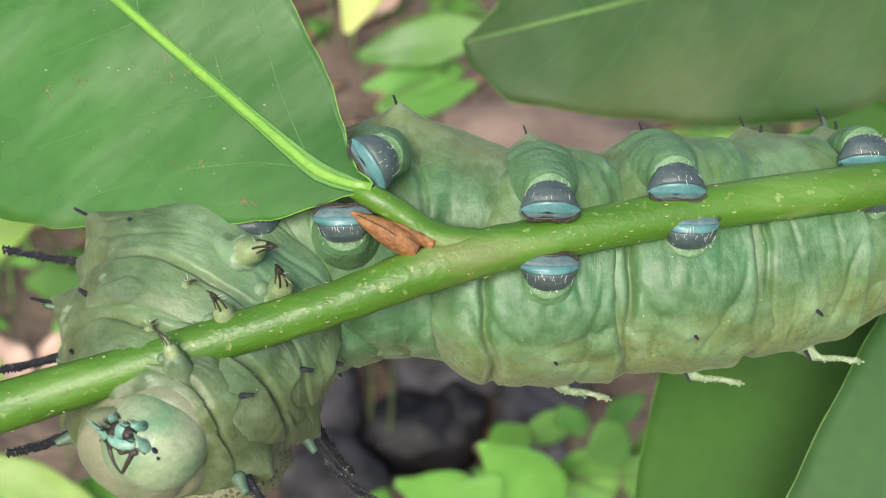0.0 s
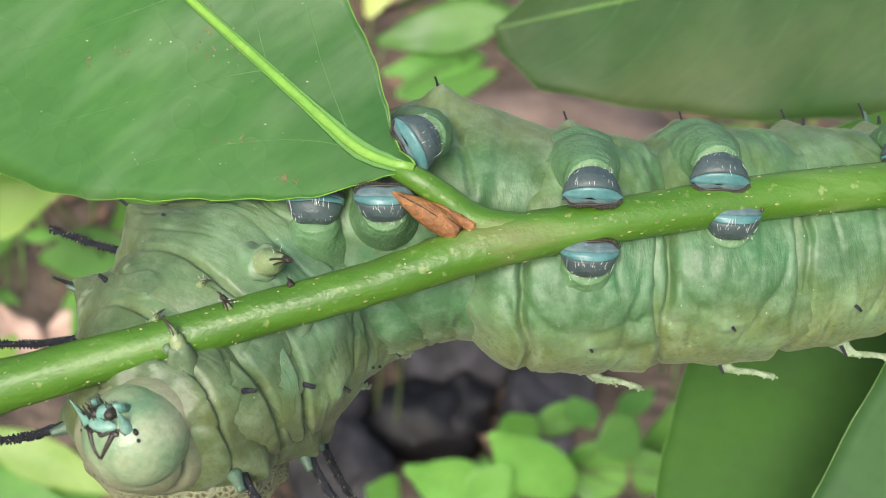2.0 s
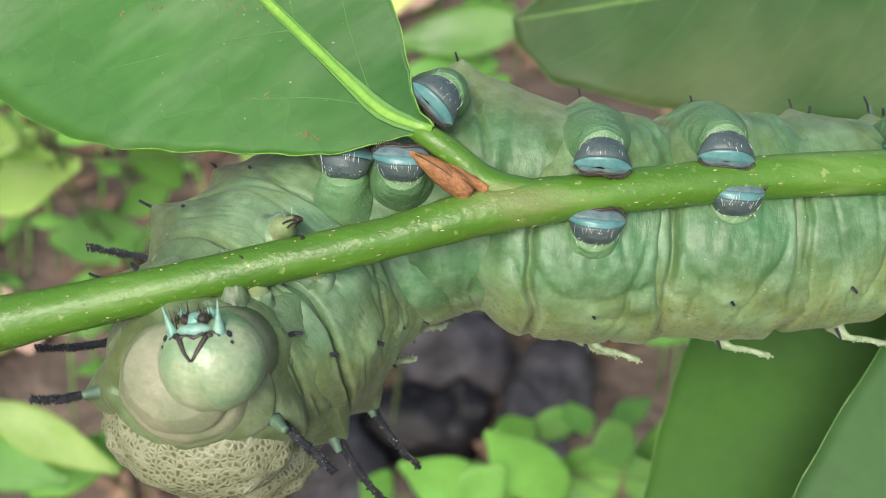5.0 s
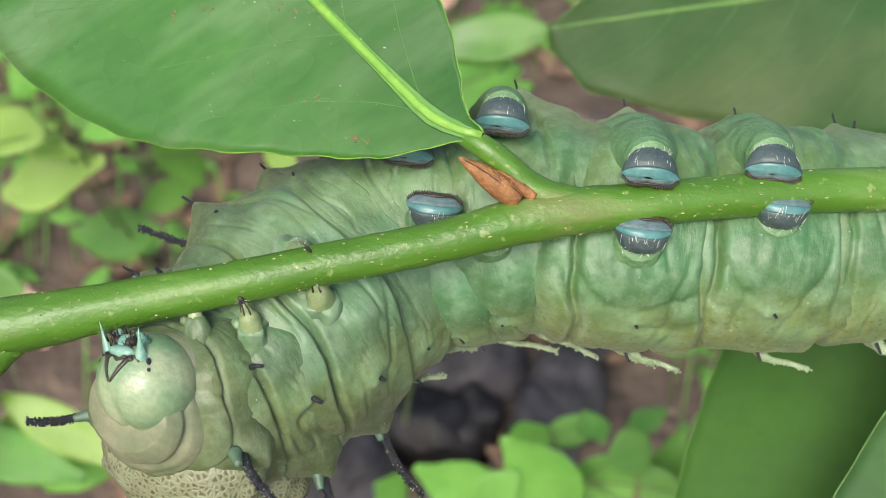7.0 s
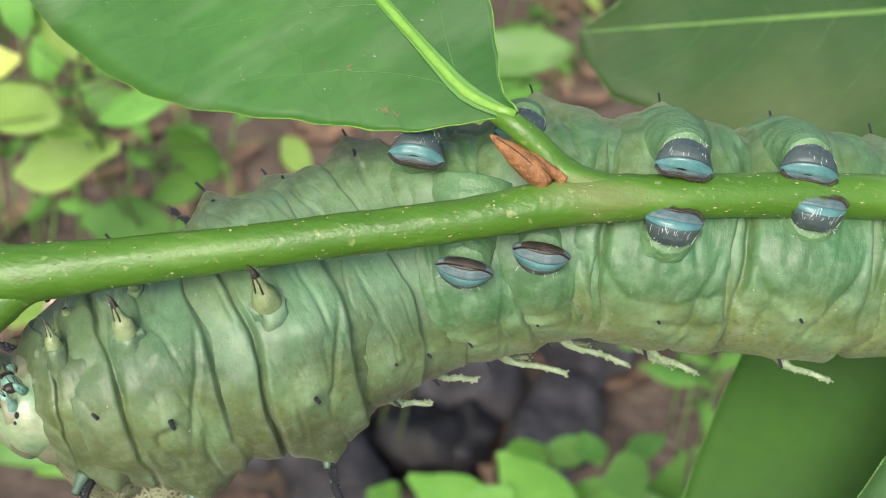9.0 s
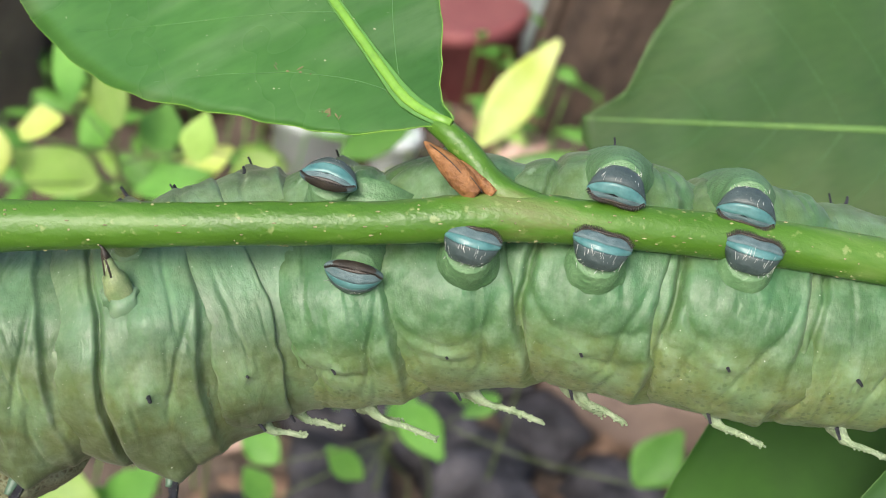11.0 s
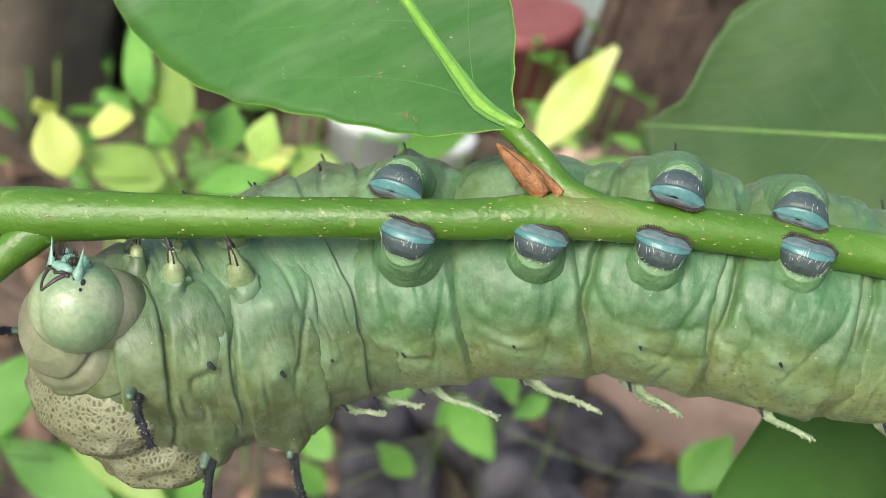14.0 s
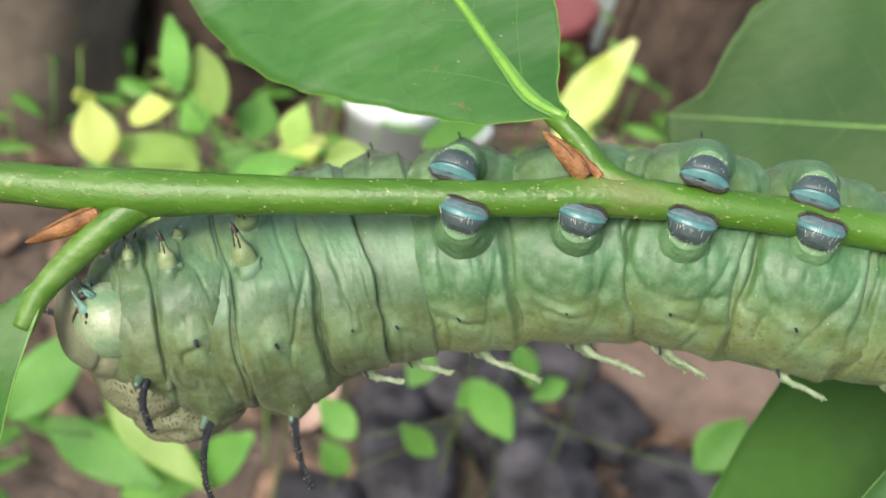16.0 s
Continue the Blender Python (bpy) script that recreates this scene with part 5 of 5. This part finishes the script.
# ---- what moves ----
def motions():
    walk(SEG['head'], [
        (0, pose(-0.0341, -0.0235, -0.0005, 100, 6, -116)),
        (0.5, pose(-0.0367, -0.0233, 0.0004, 100, 6, -116)),
        (1, pose(-0.0396, -0.0238, -0.0011, 100, 6, -118)),
        (1.5, pose(-0.0396, -0.0247, -0.0018, 102, 2, -119)),
        (2, pose(-0.0385, -0.0254, -0.0012, 107, -6, -115)),
        (2.5, pose(-0.0340, -0.0267, 0.0002, 107, -17, -99)),
        (3, pose(-0.0314, -0.0268, 0.0032, 99, -28, -93)),
        (3.5, pose(-0.0272, -0.0254, 0.0038, 85, -29, -85)),
        (4.2, pose(-0.0293, -0.0262, 0.0033, 115, -31, -107)),
        (6.4, pose(-0.0389, -0.0267, -0.0003, 93, -32, -98)),
        (7, pose(-0.0431, -0.0263, -0.0026, 115, -24, -127)),
        (7.5, pose(-0.0479, -0.0261, -0.0075, 115, -15, -139)),
        (8, pose(-0.0518, -0.0258, -0.0107, 106, -9, -131)),
        (10.5, pose(-0.0588, -0.0262, -0.0182, 80, 1, -172)),
        (11, pose(-0.0605, -0.0256, -0.0174, 80, 1, -172)),
        (12, pose(-0.0528, -0.0261, -0.0094, 101, -27, -132)),
        (12.5, pose(-0.0448, -0.0286, -0.0026, 92, -34, -96)),
        (13, pose(-0.0431, -0.0281, -0.0016, 89, -34, -88)),
        (13.5, pose(-0.0465, -0.0280, -0.0015, 101, -32, -107)),
        (14, pose(-0.0501, -0.0293, -0.0052, 110, -28, -125)),
        (14.5, pose(-0.0526, -0.0286, -0.0097, 113, -20, -132)),
        (15.5, pose(-0.0589, -0.0273, -0.0148, 110, 11, -142)),
        (16, pose(-0.0570, -0.0285, -0.0151, -73, 163, 34)),
    ])
    walk(SEG['T1'], [
        (0, pose(-0.0342, -0.0178, -0.0028, 92, -13, -109)),
        (1.5, pose(-0.0379, -0.0184, -0.0037, 90, -14, -115)),
        (2.5, pose(-0.0351, -0.0201, -0.0043, 91, -27, -95)),
        (3.5, pose(-0.0289, -0.0206, -0.0033, 82, -41, -74)),
        (4.2, pose(-0.0306, -0.0209, -0.0037, 90, -41, -91)),
        (6.4, pose(-0.0403, -0.0225, -0.0060, 99, -40, -110)),
        (7, pose(-0.0410, -0.0226, -0.0079, 106, -31, -120)),
        (7.5, pose(-0.0447, -0.0217, -0.0101, 104, -18, -133)),
        (8, pose(-0.0480, -0.0217, -0.0119, 99, -10, -140)),
        (10.5, pose(-0.0567, -0.0229, -0.0170, 87, 10, -148)),
        (11, pose(-0.0580, -0.0229, -0.0170, 86, 7, -152)),
        (12, pose(-0.0516, -0.0227, -0.0150, 94, -32, -122)),
        (12.5, pose(-0.0477, -0.0234, -0.0108, 98, -46, -100)),
        (13, pose(-0.0452, -0.0225, -0.0095, 92, -48, -97)),
        (13.5, pose(-0.0485, -0.0232, -0.0105, 100, -44, -108)),
        (14.5, pose(-0.0496, -0.0241, -0.0134, 105, -21, -133)),
        (16, pose(-0.0565, -0.0242, -0.0171, 103, -8, -131)),
    ])
    walk(SEG['T2'], [
        (0, pose(-0.0327, -0.0110, -0.0034, 78, 2, -105)),
        (1.5, pose(-0.0357, -0.0119, -0.0047, 72, -2, -117)),
        (2.5, pose(-0.0336, -0.0130, -0.0063, 85, -1, -101)),
        (3.5, pose(-0.0305, -0.0143, -0.0065, 90, -7, -89)),
        (4.2, pose(-0.0314, -0.0145, -0.0067, 88, -7, -101)),
        (6.4, pose(-0.0359, -0.0160, -0.0106, 86, -4, -118)),
        (7, pose(-0.0369, -0.0159, -0.0105, 84, -1, -125)),
        (7.5, pose(-0.0394, -0.0164, -0.0112, 82, 5, -136)),
        (8, pose(-0.0416, -0.0171, -0.0122, 82, 7, -143)),
        (10.5, pose(-0.0504, -0.0196, -0.0157, 83, 11, -154)),
        (11, pose(-0.0514, -0.0195, -0.0156, 82, 11, -155)),
        (12, pose(-0.0487, -0.0189, -0.0148, 83, 9, -143)),
        (12.5, pose(-0.0435, -0.0195, -0.0139, 89, -5, -126)),
        (13, pose(-0.0411, -0.0187, -0.0128, 88, -7, -127)),
        (13.5, pose(-0.0430, -0.0191, -0.0134, 88, -5, -131)),
        (14.5, pose(-0.0442, -0.0195, -0.0139, 88, 2, -139)),
        (16, pose(-0.0512, -0.0204, -0.0169, 85, 8, -145)),
    ])
    walk(SEG['T3'], [
        (0, pose(-0.0308, -0.0053, -0.0024, 60, 5, -113)),
        (1.5, pose(-0.0320, -0.0066, -0.0043, 56, 1, -125)),
        (2.5, pose(-0.0313, -0.0076, -0.0056, 69, 5, -117)),
        (3.5, pose(-0.0288, -0.0077, -0.0058, 76, 5, -110)),
        (4.2, pose(-0.0289, -0.0081, -0.0063, 74, 3, -114)),
        (6.4, pose(-0.0315, -0.0094, -0.0082, 73, 12, -124)),
        (7, pose(-0.0317, -0.0095, -0.0083, 71, 11, -129)),
        (7.5, pose(-0.0323, -0.0097, -0.0087, 70, 10, -134)),
        (8, pose(-0.0331, -0.0104, -0.0097, 71, 10, -138)),
        (10.5, pose(-0.0385, -0.0139, -0.0129, 75, 14, -151)),
        (11, pose(-0.0393, -0.0140, -0.0130, 75, 13, -152)),
        (12, pose(-0.0398, -0.0137, -0.0125, 74, 15, -145)),
        (12.5, pose(-0.0389, -0.0139, -0.0129, 79, 13, -132)),
        (13, pose(-0.0365, -0.0133, -0.0120, 79, 12, -130)),
        (13.5, pose(-0.0384, -0.0138, -0.0127, 78, 12, -133)),
        (14.5, pose(-0.0380, -0.0139, -0.0129, 78, 11, -139)),
        (16, pose(-0.0437, -0.0154, -0.0150, 77, 15, -146)),
    ])
    walk(SEG['A1'], [
        (0, pose(-0.0282, -0.0006, -0.0025, 37, -2, -128)),
        (1.5, pose(-0.0288, -0.0019, -0.0045, 46, -1, -129)),
        (2.5, pose(-0.0282, -0.0025, -0.0052, 53, 3, -127)),
        (3.5, pose(-0.0262, -0.0026, -0.0055, 58, 4, -124)),
        (4.2, pose(-0.0263, -0.0031, -0.0061, 62, 6, -123)),
        (6.4, pose(-0.0278, -0.0041, -0.0076, 61, 7, -130)),
        (7, pose(-0.0275, -0.0041, -0.0076, 61, 8, -132)),
        (7.5, pose(-0.0280, -0.0046, -0.0083, 61, 6, -134)),
        (8, pose(-0.0284, -0.0051, -0.0091, 63, 7, -135)),
        (10.5, pose(-0.0334, -0.0102, -0.0111, 70, 15, -144)),
        (11, pose(-0.0342, -0.0102, -0.0111, 70, 15, -143)),
        (12, pose(-0.0358, -0.0099, -0.0106, 68, 16, -140)),
        (12.5, pose(-0.0350, -0.0101, -0.0110, 70, 17, -139)),
        (13, pose(-0.0334, -0.0097, -0.0103, 70, 17, -136)),
        (13.5, pose(-0.0346, -0.0100, -0.0108, 70, 17, -139)),
        (14.5, pose(-0.0336, -0.0102, -0.0111, 70, 17, -141)),
        (16, pose(-0.0374, -0.0110, -0.0123, 69, 18, -146)),
    ])
    walk(SEG['A2'], [
        (0, pose(-0.0244, 0.0029, -0.0028, 30, 6, -153)),
        (1.5, pose(-0.0251, 0.0018, -0.0044, 38, 11, -151)),
        (2.5, pose(-0.0244, 0.0014, -0.0049, 42, 15, -148)),
        (3.5, pose(-0.0227, 0.0013, -0.0051, 46, 16, -145)),
        (4.2, pose(-0.0229, 0.0013, -0.0052, 47, 19, -143)),
        (6.4, pose(-0.0234, 0.0002, -0.0067, 47, 14, -151)),
        (7, pose(-0.0229, 0.0005, -0.0063, 46, 14, -151)),
        (7.5, pose(-0.0231, -0.0002, -0.0073, 48, 13, -153)),
        (8, pose(-0.0232, -0.0007, -0.0079, 51, 14, -153)),
        (10.5, pose(-0.0286, -0.0067, -0.0096, 60, 17, -156)),
        (11, pose(-0.0298, -0.0068, -0.0097, 60, 16, -157)),
        (12, pose(-0.0312, -0.0065, -0.0093, 56, 16, -158)),
        (12.5, pose(-0.0305, -0.0067, -0.0095, 58, 18, -155)),
        (13, pose(-0.0292, -0.0062, -0.0088, 58, 18, -155)),
        (13.5, pose(-0.0302, -0.0065, -0.0093, 58, 18, -155)),
        (14.5, pose(-0.0290, -0.0067, -0.0095, 60, 19, -154)),
        (16, pose(-0.0313, -0.0071, -0.0102, 59, 18, -157)),
    ])
    walk(SEG['A3'], [
        (0, pose(-0.0195, 0.0038, -0.0016, 24, 18, -180)),
        (1.5, pose(-0.0197, 0.0031, -0.0025, 29, 23, -175)),
        (2.5, pose(-0.0191, 0.0032, -0.0024, 29, 25, -173)),
        (3.5, pose(-0.0180, 0.0031, -0.0025, 31, 30, -170)),
        (4.2, pose(-0.0182, 0.0030, -0.0026, 31, 30, -170)),
        (6.4, pose(-0.0174, 0.0017, -0.0046, 38, 23, -175)),
        (7, pose(-0.0168, 0.0017, -0.0045, 38, 21, -175)),
        (7.5, pose(-0.0166, 0.0012, -0.0053, 42, 22, -174)),
        (8, pose(-0.0165, 0.0009, -0.0057, 43, 23, -173)),
        (10.5, pose(-0.0216, -0.0049, -0.0070, 56, 19, -166)),
        (11, pose(-0.0224, -0.0052, -0.0074, 56, 18, -167)),
        (12, pose(-0.0235, -0.0048, -0.0069, 53, 17, -167)),
        (12.5, pose(-0.0234, -0.0048, -0.0069, 54, 19, -166)),
        (13, pose(-0.0225, -0.0045, -0.0064, 53, 18, -167)),
        (13.5, pose(-0.0235, -0.0048, -0.0069, 53, 19, -166)),
        (14.5, pose(-0.0227, -0.0049, -0.0070, 55, 18, -167)),
        (16, pose(-0.0228, -0.0049, -0.0070, 55, 18, -167)),
    ])
    walk(SEG['A4'], [
        (0, pose(-0.0135, 0.0030, 0.0008, 26, 3, 170)),
        (1.5, pose(-0.0129, 0.0030, 0.0007, 26, 6, 172)),
        (2.5, pose(-0.0126, 0.0030, 0.0007, 27, 5, 171)),
        (3.5, pose(-0.0121, 0.0032, 0.0011, 26, 6, 171)),
        (4.2, pose(-0.0123, 0.0032, 0.0011, 25, 6, 171)),
        (6.4, pose(-0.0111, 0.0014, -0.0016, 38, 12, 175)),
        (7, pose(-0.0100, 0.0015, -0.0013, 38, 12, 174)),
        (7.5, pose(-0.0099, 0.0011, -0.0019, 40, 15, 176)),
        (8, pose(-0.0094, 0.0011, -0.0020, 41, 16, 177)),
        (10.5, pose(-0.0117, -0.0025, -0.0035, 54, 15, -168)),
        (11, pose(-0.0122, -0.0026, -0.0038, 55, 16, -168)),
        (12, pose(-0.0124, -0.0023, -0.0033, 52, 14, -169)),
        (12.5, pose(-0.0125, -0.0023, -0.0033, 52, 14, -169)),
        (13, pose(-0.0117, -0.0020, -0.0029, 51, 14, -170)),
        (13.5, pose(-0.0127, -0.0023, -0.0033, 52, 14, -169)),
        (14.5, pose(-0.0112, -0.0025, -0.0035, 55, 15, -169)),
        (16, pose(-0.0109, -0.0023, -0.0033, 54, 15, -169)),
    ])
    walk(PROLEG['P1l'], [
        (0, pose(-0.0268, -0.0037, 0.0086, 30, 0, 0)),
        (1.5, pose(-0.0251, -0.0049, 0.0087, 30, 0, 0)),
        (2.5, pose(-0.0239, -0.0048, 0.0088, 30, 0, 0)),
        (3.5, pose(-0.0237, -0.0046, 0.0091, 30, 0, 0)),
        (4.2, pose(-0.0237, -0.0046, 0.0092, 30, 0, 0)),
        (6.4, pose(-0.0207, -0.0065, 0.0082, 48, 0, 0)),
        (7, pose(-0.0188, -0.0077, 0.0064, 66, 0, 0)),
        (7.5, pose(-0.0174, -0.0092, 0.0043, 66, 0, 0)),
        (8, pose(-0.0170, -0.0115, 0.0027, 100, 0, 0)),
        (10.5, pose(-0.0184, -0.0145, 0.0010, 122, 0, 0)),
        (11, pose(-0.0200, -0.0148, 0.0014, 118, 0, 8)),
        (11.6, pose(-0.0223, -0.0148, 0.0030, 102, 0, 4)),
        (12, pose(-0.0223, -0.0168, 0.0054, 66, 0, 0)),
        (16, pose(-0.0223, -0.0168, 0.0054, 66, 0, 0)),
    ])
    walk(PROLEG['P1u'], [
        (0, pose(-0.0283, 0.0008, 0.0099, -41, -0, -180)),
        (3.5, pose(-0.0254, 0.0012, 0.0104, -41, -0, -180)),
        (6.4, pose(-0.0220, 0.0001, 0.0088, -41, -0, -180)),
        (7.5, pose(-0.0228, -0.0026, 0.0084, -41, -0, -180)),
        (8, pose(-0.0236, -0.0036, 0.0088, -41, -0, -180)),
        (10.5, pose(-0.0235, -0.0090, 0.0072, 4, -0, -180)),
        (11, pose(-0.0248, -0.0098, 0.0077, 4, -0, -180)),
        (11.6, pose(-0.0264, -0.0106, 0.0083, -2, -0, -180)),
        (12, pose(-0.0250, -0.0126, 0.0081, -41, -0, -180)),
        (16, pose(-0.0250, -0.0126, 0.0081, -41, -0, -180)),
    ])
    walk(PROLEG['P2u'], [
        (0, pose(-0.0149, -0.0044, 0.0164, -25, -44, 138)),
        (4.2, pose(-0.0149, -0.0044, 0.0164, -25, -44, 138)),
        (6.4, pose(-0.0142, -0.0014, 0.0154, -41, -0, -180)),
        (7, pose(-0.0131, -0.0014, 0.0137, -41, -0, -180)),
        (7.5, pose(-0.0129, -0.0008, 0.0128, -41, -0, -180)),
        (8, pose(-0.0133, 0.0000, 0.0122, -41, -0, -180)),
        (10.5, pose(-0.0139, -0.0010, 0.0055, -41, -0, -180)),
        (12.5, pose(-0.0127, -0.0023, 0.0054, -41, -0, -180)),
        (16, pose(-0.0127, -0.0023, 0.0054, -41, -0, -180)),
    ])
    walk(PROLEG['P3l'], [
        (0, pose(0.0014, -0.0101, 0.0083, 66, 0, 0)),
        (8.2, pose(0.0014, -0.0101, 0.0083, 66, 0, 0)),
        (10.5, pose(0.0014, -0.0107, 0.0091, 66, 0, 0)),
        (16, pose(0.0014, -0.0107, 0.0091, 66, 0, 0)),
    ])
    walk(PROLEG['P4l'], [
        (0, pose(0.0149, -0.0063, 0.0102, 66, 0, 0)),
        (8.2, pose(0.0149, -0.0063, 0.0102, 66, 0, 0)),
        (10.5, pose(0.0149, -0.0070, 0.0109, 66, 0, 0)),
        (16, pose(0.0149, -0.0070, 0.0109, 66, 0, 0)),
    ])
    walk(PROLEG['P2l'], [
        (0, pose(-0.0177, -0.0076, 0.0119, 64, -3, 1)),
        (4.2, pose(-0.0177, -0.0076, 0.0119, 64, -3, 1)),
        (6.4, pose(-0.0164, -0.0078, 0.0097, 66, 0, 0)),
        (7, pose(-0.0128, -0.0088, 0.0057, 66, 0, 0)),
        (7.5, pose(-0.0114, -0.0097, 0.0035, 66, 0, 0)),
        (8, pose(-0.0111, -0.0106, 0.0032, 90, 0, 0)),
        (10.5, pose(-0.0089, -0.0128, 0.0034, 118, 0, 0)),
        (11, pose(-0.0101, -0.0132, 0.0073, 66, 0, 0)),
        (16, pose(-0.0101, -0.0132, 0.0073, 66, 0, 0)),
    ])


motions()
